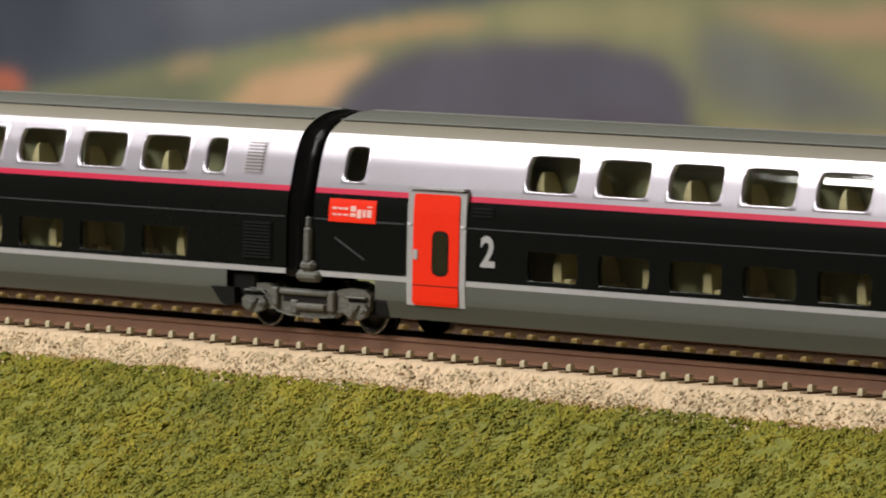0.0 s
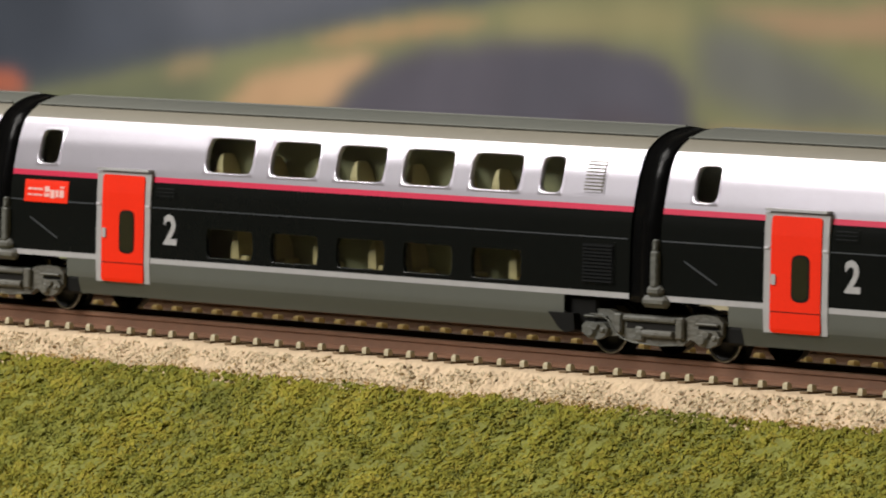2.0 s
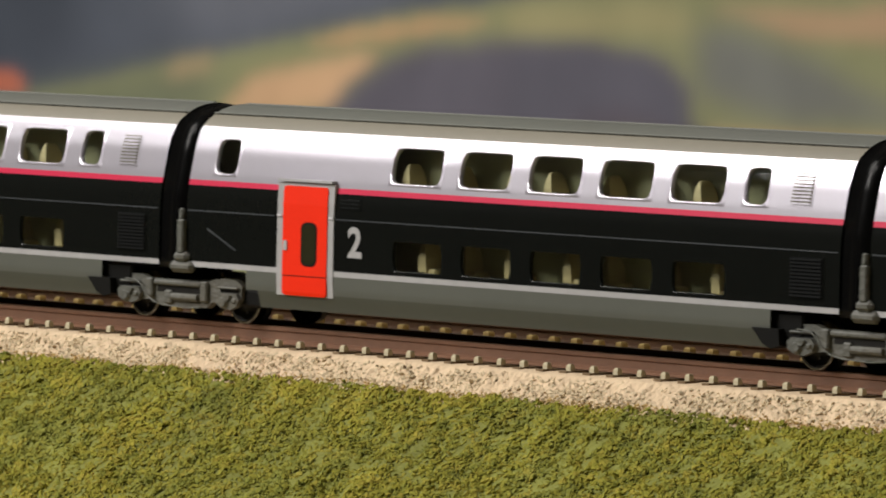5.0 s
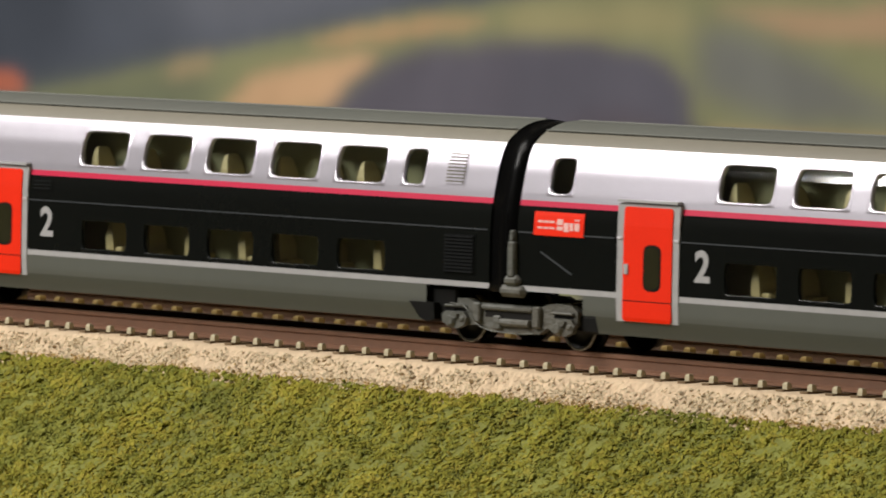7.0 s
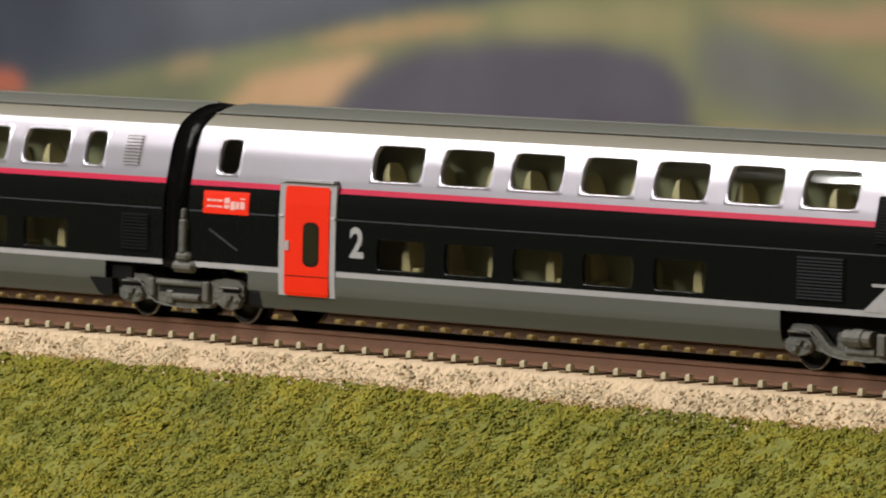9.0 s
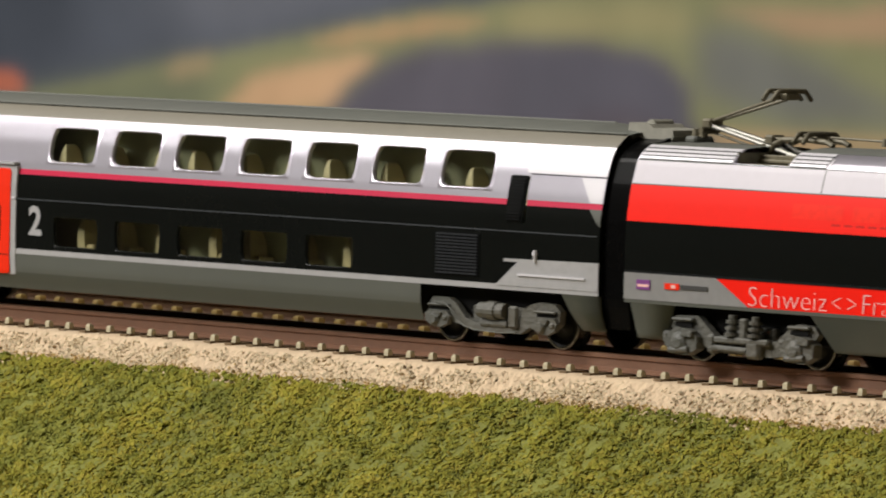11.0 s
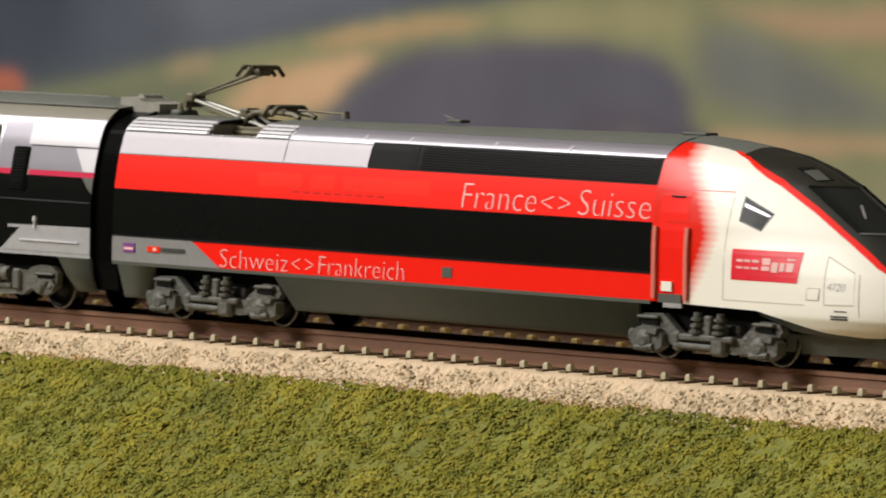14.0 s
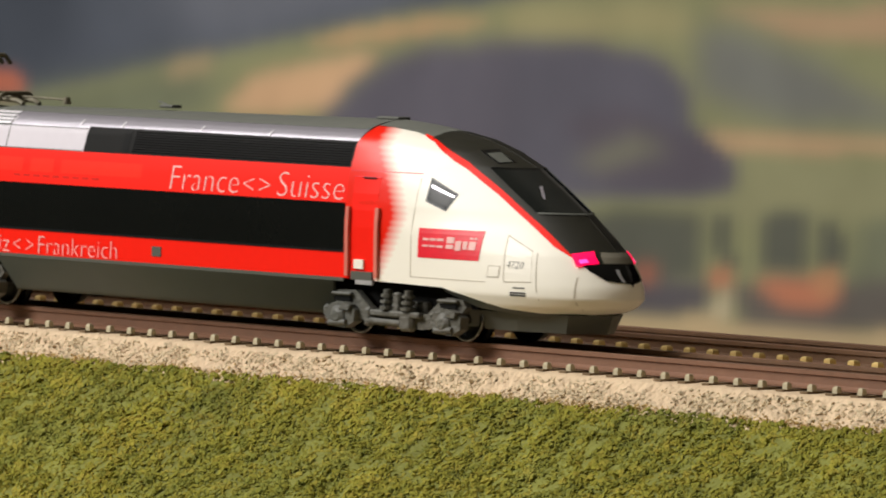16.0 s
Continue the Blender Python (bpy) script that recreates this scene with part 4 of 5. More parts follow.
    lettering("lettering", "Suisse", P, 83.1, 95.1, 15.85, 3.05, WHITE_TEXT, car, slant=0.05)
    lettering("lettering", "Schweiz", P, 20.3, 32.8, 6.85, 2.3, WHITE_TEXT, car, slant=0.05)
    lettering("lettering", "<", P, 33.6, 35.0, 6.8, 2.2, WHITE_TEXT, car, slant=0.0)
    lettering("lettering", ">", P, 36.0, 37.4, 6.8, 2.2, WHITE_TEXT, car, slant=0.0)
    lettering("lettering", "Frankreich", P, 38.4, 53.6, 6.85, 2.3, WHITE_TEXT, car, slant=0.05)
    for a, b in ((26.5, 34.5), (36.0, 40.5), (42.0, 57.5)):
        patch(P, a, b, 17.0, 18.7, 0.006, 0.1).put("faded_print", FADED, car, "faint rubbed-off print")
    for k in range(9):
        patch(P, 33.0 + 1.9 * k, 34.3 + 1.9 * k, 16.4, 16.65, 0.012, 0.1).put("print_bar", PRINT_RED, car)
    patch(P, 2.2, 4.4, 7.9, 9.0, 0.2, 0.2).put("emblem", PRINT_VIOLET, car, "violet and red emblem")
    patch(P, 2.4, 4.2, 8.2, 8.5, 0.23, 0.1).put("emblem_bar", WHITE_TEXT, car)
    patch(P, 6.8, 9.2, 8.1, 8.8, 0.2, 0.2).put("emblem", RED_DOOR, car, "small red emblem")
    patch(P, 7.9, 8.6, 8.25, 8.65, 0.23, 0.1).put("emblem_bar", WHITE_TEXT, car)
    patch(P, 9.5, 13.8, 8.2, 8.7, 0.2, 0.2).put("print_bar", PRINT_DARK, car)
    patch(P, 60.3, 62.0, 7.6, 8.8, 0.08, 0.2).put("filler_cap", SKIRT, car, "small grey square hatch")
    # cab door with handrails
    door = nose_patch(96.7, 101.2, 6.9, 18.8, 0.03, 0.2).put("cab_door", RED, car, "red cab door")
    nose_patch(95.8, 107.4, 19.45, 19.55, 0.03, 0.1).put("panel_joint", RED_LOGO, car)
    nose_patch(96.6, 101.3, 18.75, 18.85, 0.04, 0.1).put("door_joint", RED_LOGO, door)
    for a in (96.1, 101.3):
        nose_patch(a, a + 0.55, 7.0, 15.2, 0.4, 0.5).put("handrail", PINK_GREY, door)
    nose_patch(97.6, 99.3, 7.9, 9.0, 0.25, 0.3).put("door_handle", WHITE, door)
    nose_patch(97.2, 100.9, 6.6, 7.6, 0.3, 0.3).put("step", SKIRT, door)
    nose_patch(98.3, 100.4, 18.6, 18.75, 0.15, 0.2).put("door_joint", DARK, door)
    nose_patch(98.0, 101.0, 6.1, 6.6, 0.3, 0.3).put("step", LINE, door)
    nose_surface(car)
    cab = quad_patch([(108.9, 16.3), (112.2, 15.3), (113.4, 17.3), (108.9, 19.1)], 0.05, 0.2).put("cab_window", LOUVRE_LIGHT, car, "small slanted cab window")
    quad_patch([(109.1, 16.45), (112.1, 15.55), (113.15, 17.25), (109.1, 18.85)], 0.08, 0.1).put("pane", BLACK, cab)
    quad_patch([(109.3, 17.95), (112.9, 16.85), (113.0, 17.05), (109.3, 18.25)], 0.11, 0.1).put("sash", SILVER, cab)
    plate = nose_patch(108.7, 118.7, 9.75, 13.2, 0.05, 0.1).put("logo_plate", RED_LOGO, car, "red logo plate with pale bars")
    for a, c, d, e in LOGO_MARKS:
        nose_patch(109.5 + a * 8.4, 109.5 + c * 8.4, 10.8 + d * 1.6, 10.8 + e * 1.6, 0.09, 0.06).put("bar", WHITE_TEXT, plate)
    # lines and hatches on the white side
    for a, b, c, d in ((107.4, 120.0, 7.35, 7.45), (107.4, 107.5, 7.4, 19.0)):
        nose_patch(a, b, c, d, 0.03, 0.06).put("panel_joint", CREAM_SHADE, car)
    hatch = quad_patch([(122.8, 7.6), (126.6, 7.7), (125.8, 11.2), (122.0, 12.9)], 0.03, 0.1).put("hatch", WHITE, car, "cream hatch with printed number")
    for c in ([(122.8, 7.5), (126.6, 7.6), (126.6, 7.7), (122.8, 7.6)], [(122.7, 7.6), (122.82, 7.6), (122.05, 12.9), (121.9, 12.9)], [(122.0, 12.8), (125.8, 11.1), (125.8, 11.22), (122.0, 12.95)], [(127.6, 5.6), (127.7, 5.6), (126.5, 11.0), (126.4, 11.0)], [(131.9, 4.6), (132.0, 4.6), (131.9, 8.4), (131.8, 8.4)]):
        quad_patch(c, 0.05, 0.1).put("hatch_joint", CREAM_SHADE, hatch)
    small = nose_patch(120.2, 122.0, 7.95, 9.35, 0.04, 0.1).put("hatch", CREAM_SHADE, car)
    nose_patch(120.32, 121.88, 8.07, 9.23, 0.06, 0.1).put("hatch_cover", WHITE, small)
    for a, b, c, d in ((123.8, 126.0, 5.95, 6.15), (123.8, 126.0, 6.25, 6.42), (124.2, 125.8, 6.85, 6.98)):
        nose_patch(a, b, c, d, 0.05, 0.06).put("print_bar", PRINT_DARK, car)
    number = lettering("unit_number", "4720", POWER, 122.9, 125.2, 9.15, 0.85, PRINT_DARK, car)
    for v in number.data.vertices:
        v.co.y = -(nose_half(v.co.x / M, v.co.z / M) + 0.09) * M
    # tail lamps in the hood
    for side in (-1, 1):
        lamp_box = quad_patch([(131.3, 9.6), (133.2, 10.0), (132.1, 11.3), (130.3, 10.95)], 0.24, 0.2, side).put("tail_lamp", LAMP_RED, car, "glowing red tail lamp")
        quad_patch([(131.6, 9.9), (132.3, 10.05), (132.0, 10.45), (131.3, 10.3)], 0.3, 0.1, side).put("bulb", LAMP_CORE, lamp_box)
    valance = Shape()
    for side in (-1, 1):
        v, f = [], []
        xs = [112.5 + 0.75 * k for k in range(26)]
        for k, a in enumerate(xs):
            top = nose_bottom(a) + 0.15
            low = float(np.interp(a, (112.5, 118.0, 130.0, 137.0), (5.9, 4.3, 3.0, 3.2)))
            w1 = max(nose_half(a, max(top, 3.8)) - 0.15, 0.0) if a < 136 else 0.6
            v += [(a, side * w1, top), (a, side * max(w1 - 0.8, 0.0), min(low, top - 0.2))]
            if k:
                q = (2 * k - 2, 2 * k, 2 * k + 1, 2 * k - 1)
                f.append(q if side > 0 else q[::-1])
        valance.add(v, f)
    valance.put("valance", SKIRT_DARK, car, "dark grey lower valance", True)
    plan = [(112.5, -6.0), (123.0, -5.9), (130.0, -4.4), (132.9, 0.0), (130.0, 4.4), (123.0, 5.9), (112.5, 6.0)]
    n = len(plan)
    wedge = [(x - 0.9 * d, y * (1 - 0.12 * d), z) for z, d in ((1.7, 1.0), (3.9, 0.0)) for x, y in plan]
    Shape().add(wedge, [tuple(range(n - 1, -1, -1)), tuple(range(n, 2 * n))] + [(i, (i + 1) % n, n + (i + 1) % n, n + i) for i in range(n)]).put("plough", SKIRT, car, "dark grey snow plough")
    bogie, sets = power_bogie(car, 19.0)
    WHEELS.extend(sets)
    bogie, sets = power_bogie(car, 104.6)
    WHEELS.extend(sets)
    # roof gear
    pantograph(car, 20.8, True)
    pantograph(car, 17.8, False)
    Shape().prism([(-5.6, 24.0), (0.4, 24.0), (0.9, 25.2), (0.9, 25.9), (-2.4, 26.1), (-3.0, 26.5), (-6.4, 26.6), (-6.6, 25.8)], -2.6, 2.6).put("roof_box", ROOF_BOX, car, "light grey roof box")
    Shape().tube((-3.9, -1.5, 26.3), (-3.9, 1.5, 26.3), 0.75, 12).put("roof_drum", ROOF_BOX, car)
    Shape().box(1.6, 3.6, -1.6, 1.6, 24.4, 25.3, 0.3).put("roof_box", SKIRT, car)
    for a in (2.0, 3.2, 32.6):
        Shape().tube((a, 0, 25.2), (a, 0, 26.1), 0.55, 10, 0.4).put("insulator", PANTO, car)
    Shape().tube((24.0, 0, 25.9), (33.0, 0, 25.75), 0.14).put("roof_cable", PANTO, car)
    Shape().box(51.5, 54.0, -0.8, 0.8, 25.4, 25.8, 0.1).put("aerial", SKIRT, car)
    Shape().tube((52.0, 0, 25.8), (50.4, 0, 26.2), 0.1).put("aerial_rod", SKIRT, car)
    Shape().box(92.0, 96.0, -1.0, 1.0, 25.4, 25.75, 0.1).put("horn_box", SKIRT, car)
    return car


SCREEN = material("dark_windscreen_glass", (0.008, 0.010, 0.009, 1), 0.08)
ROOF_BOX = material("weathered_light_grey_plastic", lin(150, 148, 136), 0.6, 0.0, 0.2, 700)
LINE_GREY = material("mid_grey_corner_paint", lin(132, 131, 130), 0.5)
PRINT_VIOLET = material("violet_print", lin(120, 60, 130), 0.5, 0.0, 0.2, 3000)
RED_LOGO = material("deep_red_plate_print", lin(232, 20, 44), 0.45)
PINK_GREY = material("pale_red_handrail", lin(214, 120, 104), 0.45)
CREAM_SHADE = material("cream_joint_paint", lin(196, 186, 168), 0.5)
TRAIN.append(power_car(347.8))


# ---- track ----
def rail_outline():
    return [(-0.95, -2.1), (0.95, -2.1), (0.95, -1.85), (0.25, -1.55), (0.22, -0.65), (0.48, -0.5), (0.48, -0.06), (0.4, 0.0), (-0.4, 0.0), (-0.48, -0.06), (-0.48, -0.5), (-0.22, -0.65), (-0.25, -1.55), (-0.95, -1.85)]


def rail(track, y, side_mat):
    o = rail_outline()
    n = len(o)
    v = [(x, y + a, b) for x in (-900.0, 900.0) for a, b in o]
    f = [(((i + 1) % n, i, n + i, n + (i + 1) % n), 1 if i in (6, 7, 8) else 0) for i in range(n)]
    part("rail", v, f, [side_mat, RAIL_TOP], track, "rust-brown rail with a worn head")


def sleeper_mesh(grow=1.0):
    """A sleeper with its rail chairs; grow: size of the chairs."""
    s = Shape()
    for y in (-7.7, -3.6, 3.6, 7.7):
        ring = lambda h, z: [(x * h, y + d * h, z) for x, d in ((-1, -1), (1, -1), (1, 1), (-1, 1))]
        k, top = grow, -2.4 + 0.98 * grow
        s.add(ring(0.40 * k, -2.4) + ring(0.35 * k, top - 0.2) + ring(0.22 * k, top), [(4 * k + i, 4 * k + (i + 1) % 4, 4 * k + 4 + (i + 1) % 4, 4 * k + 4 + i) for k in range(2) for i in range(4)] + [(8, 9, 10, 11)])
    web = len(s.f)
    s.box(-0.75, 0.55, -8.9, 8.9, -2.75, -2.2, 0.06)
    me = bpy.data.meshes.new("sleeper")
    me.from_pydata([(x * M, y * M, z * M) for x, y, z in s.v], [], s.f)
    me.materials.append(TIE)
    me.materials.append(TIE_WEB)
    me.polygons.foreach_set("material_index", [0] * web + [1] * (len(s.f) - web))
    return me, s


def railway(name, y, label, near):
    track = thing(name, label, "model railway track", "double track", 0.0, y)
    for q in (-5.0, 5.0):
        # only the front rail keeps the unshaded colour
        rail(track, q, RAIL if near and q < 0 else RAIL_SHADED)
    return track


SLEEPER, SLEEPER_SHAPE = sleeper_mesh()
SLEEPER_FAR, SLEEPER_FAR_SHAPE = sleeper_mesh(1.45)
SLEEPER_FAR.materials[0] = TIE_FAR
PITCH = 3.9477
FIRST = -77.9


# ---- ground ----
def relief(x, y, scale, depth):
    return depth * noise.fractal(Vector((x / scale, y / scale, 3.7)), 0.9, 2.1, 4)


def bed_height(y):
    """Ballast shoulder in front and behind, level between."""
    return float(np.interp(y, (-18.0, -15.0, -10.0, -8.6, 43.0, 50.0, 60.0), (-9.6, -5.96, -2.55, -2.42, -2.42, -8.0, -13.0)))


def rubble(x, y):
    """Plaster-like ballast: smooth beside the sleepers, broken and gritty down the shoulder."""
    rough = min(max((-9.6 - y) / 1.4, 0.0), 1.0)
    amount = min(max(0.65 + 0.9 * noise.noise(Vector((x / 8.0, y / 4.0, 8.1))), 0.1), 1.2)
    if rough <= 0.0:
        return relief(x, y, 4.0, 0.10) + relief(x, y, 0.8, 0.03)
    near, second = noise.voronoi(Vector((x / 0.62, y / 0.5, 1.7)), distance_metric="DISTANCE")[0][:2]
    chips = 0.6 * min(1.0, (second - near) * 2.2) - 0.25
    return relief(x, y, 4.0, 0.10) + rough * (0.62 * amount * chips + relief(x, y, 1.8, 0.38) + relief(x, y, 0.5, 0.16))


def grass_height(y):
    return float(np.interp(y, (-60.0, -46.0, -14.0, -12.0), (-27.5, -26.0, -5.35, -4.3)))


def heightfield(name, xs, ys, height, mat, label, category, kind):
    w = len(xs)
    v = [(x * M, y * M, height(x, y) * M) for y in ys for x in xs]
    f = [(j * w + i, j * w + i + 1, (j + 1) * w + i + 1, (j + 1) * w + i) for j in range(len(ys) - 1) for i in range(w - 1)]
    me = bpy.data.meshes.new(name)
    me.from_pydata(v, [], f)
    me.materials.append(mat)
    me.polygons.foreach_set("use_smooth", [True] * len(me.polygons))
    return tagged(new(name, me), label, category, "", kind)


def steps(a, b, d):
    return [a + (b - a) * k / round((b - a) / d) for k in range(round((b - a) / d) + 1)]


def ballast_material():
    m = material("cream_ballast", lin(208, 184, 152), 0.9, 0.0, 0.14, 500, 0.6, 2200)
    n, l = m.node_tree.nodes, m.node_tree.links
    b = n["Principled BSDF"]
    base = b.inputs["Base Color"].links[0].from_socket
    co = n.new("ShaderNodeTexCoord")
    crumbs, drift = n.new("ShaderNodeTexNoise"), n.new("ShaderNodeTexNoise")
    for tex, scale, detail, rough in ((crumbs, 1000, 5, 0.7), (drift, 170, 4, 0.6)):
        tex.inputs["Scale"].default_value, tex.inputs["Detail"].default_value = scale, detail
        tex.inputs["Roughness"].default_value, tex.inputs["Distortion"].default_value = rough, 0.3
        l.new(co.outputs["Object"], tex.inputs["Vector"])
    line = n.new("ShaderNodeMapRange")
    line.inputs["From Min"].default_value, line.inputs["From Max"].default_value = 0.50, 0.66
    line.inputs["To Max"].default_value = 0.35
    l.new(crumbs.outputs["Fac"], line.inputs["Value"])
    xyz = n.new("ShaderNodeSeparateXYZ")
    l.new(co.outputs["Object"], xyz.inputs[0])
    down = n.new("ShaderNodeMapRange")
    down.inputs["From Min"].default_value, down.inputs["From Max"].default_value = -0.0098, -0.0130
    down.inputs["To Min"].default_value, down.inputs["To Max"].default_value = 0.60, 0.40
    l.new(xyz.outputs["Y"], down.inputs["Value"])
    over = n.new("ShaderNodeMath")
    over.operation = "SUBTRACT"
    l.new(drift.outputs["Fac"], over.inputs[0])
    l.new(down.outputs["Result"], over.inputs[1])
    patchy = n.new("ShaderNodeMapRange")
    patchy.inputs["From Min"].default_value, patchy.inputs["From Max"].default_value = -0.02, 0.08
    l.new(over.outputs[0], patchy.inputs["Value"])
    amount = n.new("ShaderNodeMath")
    amount.operation = "MULTIPLY"
    l.new(line.outputs["Result"], amount.inputs[0])
    l.new(patchy.outputs["Result"], amount.inputs[1])
    mix = n.new("ShaderNodeMix")
    mix.data_type = "RGBA"
    mix.inputs["B"].default_value = lin(122, 114, 88)
    l.new(base, mix.inputs["A"])
    l.new(amount.outputs[0], mix.inputs["Factor"])
    l.new(mix.outputs["Result"], b.inputs["Base Color"])
    return m


BALLAST = ballast_material()
GRASS_BASE = material("green_foam_base", lin(118, 120, 52), 0.95, 0.0, 0.3, 700, 0.8, 1500)


def foam_material():
    """Ground foam: olive to blue-green flecks in drifting patches."""
    m = material("green_ground_foam", lin(138, 134, 50), 0.95, 0.0, 0.3, 1500, 0.3, 4000, islands=0.12, spec=0.15)
    n, l = m.node_tree.nodes, m.node_tree.links
    b = n["Principled BSDF"]
    base = b.inputs["Base Color"].links[0].from_socket
    geo, co = n.new("ShaderNodeNewGeometry"), n.new("ShaderNodeTexCoord")
    drift = n.new("ShaderNodeTexNoise")
    drift.inputs["Scale"].default_value, drift.inputs["Detail"].default_value = 95, 3
    l.new(co.outputs["Object"], drift.inputs["Vector"])
    both = n.new("ShaderNodeMath")
    both.operation = "MULTIPLY_ADD"
    both.inputs[1].default_value = 0.3
    l.new(geo.outputs["Random Per Island"], both.inputs[0])
    l.new(drift.outputs["Fac"], both.inputs[2])
    clump = n.new("ShaderNodeTexNoise")
    clump.inputs["Scale"].default_value, clump.inputs["Detail"].default_value = 330, 3
    l.new(co.outputs["Object"], clump.inputs["Vector"])
    near = n.new("ShaderNodeMath")
    near.operation = "MULTIPLY_ADD"
    near.inputs[1].default_value = 0.16
    l.new(geo.outputs["Random Per Island"], near.inputs[0])
    l.new(clump.outputs["Fac"], near.inputs[2])
    for source, low, high, color, most in ((both, 0.62, 0.80, lin(116, 122, 66), 0.55), (both, 0.56, 0.42, lin(166, 150, 64), 0.5), (near, 0.62, 0.74, lin(96, 104, 46), 0.55), (near, 0.52, 0.42, lin(172, 158, 70), 0.5)):
        amount = n.new("ShaderNodeMapRange")
        amount.inputs["From Min"].default_value, amount.inputs["From Max"].default_value = low, high
        amount.inputs["To Max"].default_value = most
        l.new(source.outputs[0], amount.inputs["Value"])
        mix = n.new("ShaderNodeMix")
        mix.data_type = "RGBA"
        mix.inputs["B"].default_value = color
        l.new(base, mix.inputs["A"])
        l.new(amount.outputs["Result"], mix.inputs["Factor"])
        base = mix.outputs["Result"]
    shade = n.new("ShaderNodeHueSaturation")
    spread = n.new("ShaderNodeMapRange")
    spread.inputs["To Min"].default_value, spread.inputs["To Max"].default_value = 0.88, 1.10
    l.new(geo.outputs["Random Per Island"], spread.inputs["Value"])
    l.new(spread.outputs["Result"], shade.inputs["Value"])
    l.new(base, shade.inputs["Color"])
    l.new(shade.outputs["Color"], b.inputs["Base Color"])
    return m


FOAM = foam_material()
STONE = material("ballast_grit", lin(200, 182, 150), 0.9, 0.0, 0.15, 2000, islands=0.2)
EARTH = material("brown_layout_ground", lin(120, 104, 74), 0.95, 0.0, 0.2, 120, 0.5, 900)

heightfield("ballast_bed", steps(-110, 120, 0.19), steps(-18.0, -8.6, 0.17) + steps(-8.0, 60, 2.0),
            lambda x, y: bed_height(y) + rubble(x, y), BALLAST, "cream model ballast with grey grit", "ballast", "structure")
for a, b in ((-900, -110), (120, 900)):
    heightfield("ballast_bed", steps(a, b, 10), steps(-18.0, -8.6, 1.0) + steps(-8.0, 60, 4.0), lambda x, y: bed_height(y), BALLAST, "cream model ballast with grey grit", "ballast", "structure")
heightfield("grass_bank", steps(-150, 170, 1.0), steps(-60, -12.0, 0.8), lambda x, y: grass_height(y) + relief(x, y, 5.0, 0.5) - (1.0 if y > -15.0 else 0), GRASS_BASE, "green foam grass bank below the track", "grass", "structure")
for a, b in ((-900, -150), (170, 900)):
    heightfield("grass_bank", steps(a, b, 10), steps(-60, -12.0, 4.0), lambda x, y: grass_height(y), GRASS_BASE, "green foam grass bank below the track", "grass", "structure")


def scatter(name, count, place, size, mat, label, category, flat=0.7):
    """Many small rough lumps in one mesh."""
    rnd = random.Random(len(name) * 7 + count)
    t = (1 + 5 ** 0.5) / 2
    ico = [Vector(p).normalized() for p in ((-1, t, 0), (1, t, 0), (-1, -t, 0), (1, -t, 0), (0, -1, t), (0, 1, t), (0, -1, -t), (0, 1, -t), (t, 0, -1), (t, 0, 1), (-t, 0, -1), (-t, 0, 1))]
    tri = [(0, 11, 5), (0, 5, 1), (0, 1, 7), (0, 7, 10), (0, 10, 11), (1, 5, 9), (5, 11, 4), (11, 10, 2), (10, 7, 6), (7, 1, 8), (3, 9, 4), (3, 4, 2), (3, 2, 6), (3, 6, 8), (3, 8, 9), (4, 9, 5), (2, 4, 11), (6, 2, 10), (8, 6, 7), (9, 8, 1)]
    v, f = [], []
    for _ in range(count):
        p = place(rnd)
        r = rnd.uniform(*size)
        turn = (Euler((0.55 + rnd.uniform(-0.75, 0.75), rnd.uniform(-0.75, 0.75), 0)).to_matrix() @ Euler((0, 0, rnd.uniform(0, 6.3))).to_matrix()) if flat < 0.6 else Euler([rnd.uniform(0, 6.3) for _ in range(3)]).to_matrix()
        k = len(v)
        sx = Vector((rnd.uniform(0.7, 1.7), rnd.uniform(0.7, 1.3), rnd.uniform(flat, flat + 0.45)))
        v += [tuple((p + turn @ Vector((c.x * sx.x, c.y * sx.y, c.z * sx.z)) * (r * rnd.uniform(0.5, 1.45))) * M) for c in ico]
        f += [(a + k, b + k, c + k) for a, b, c in tri]
    me = bpy.data.meshes.new(name)
    me.from_pydata(v, [], f)
    me.materials.append(mat)
    return tagged(new(name, me), label, category, "", "stuff")


def on_grass(rnd):
    x, y = rnd.uniform(-115, 130), rnd.uniform(-42, -13.0)
    if y > -14.45 + 0.45 * noise.noise(Vector((x / 7, 0.3, 0))):
        y = -14.6 + 0.45 * noise.noise(Vector((x / 7, 0.3, 0))) - rnd.uniform(0, 1.5)
    z = grass_height(y) + relief(x, y, 5.0, 0.5) + relief(x, y, 1.8, 0.42)
    if y > -17.5:
        z = max(z, bed_height(y) + rubble(x, y) + 0.03)
    return Vector((x, y, z + rnd.uniform(-0.02, 0.17)))


def on_shoulder(rnd):
    x, y = rnd.uniform(-125, 140), -10.4 - 4.6 * rnd.random() ** 0.7
    while noise.noise(Vector((x / 6.0, y / 3.0, 2.2))) < rnd.uniform(-0.5, 0.35):
        x, y = rnd.uniform(-125, 140), -10.4 - 4.6 * rnd.random() ** 0.7
    return Vector((x, y, bed_height(y) + rubble(x, y) + rnd.uniform(-0.06, 0.04)))


scatter("grass_foam", 100000, on_grass, (0.10, 0.31), FOAM, "clumped olive green foam turf", "grass", 0.3)
CRUMB = material("tan_crumbs", lin(184, 156, 98), 0.95, 0.0, 0.2, 2000, islands=0.15)


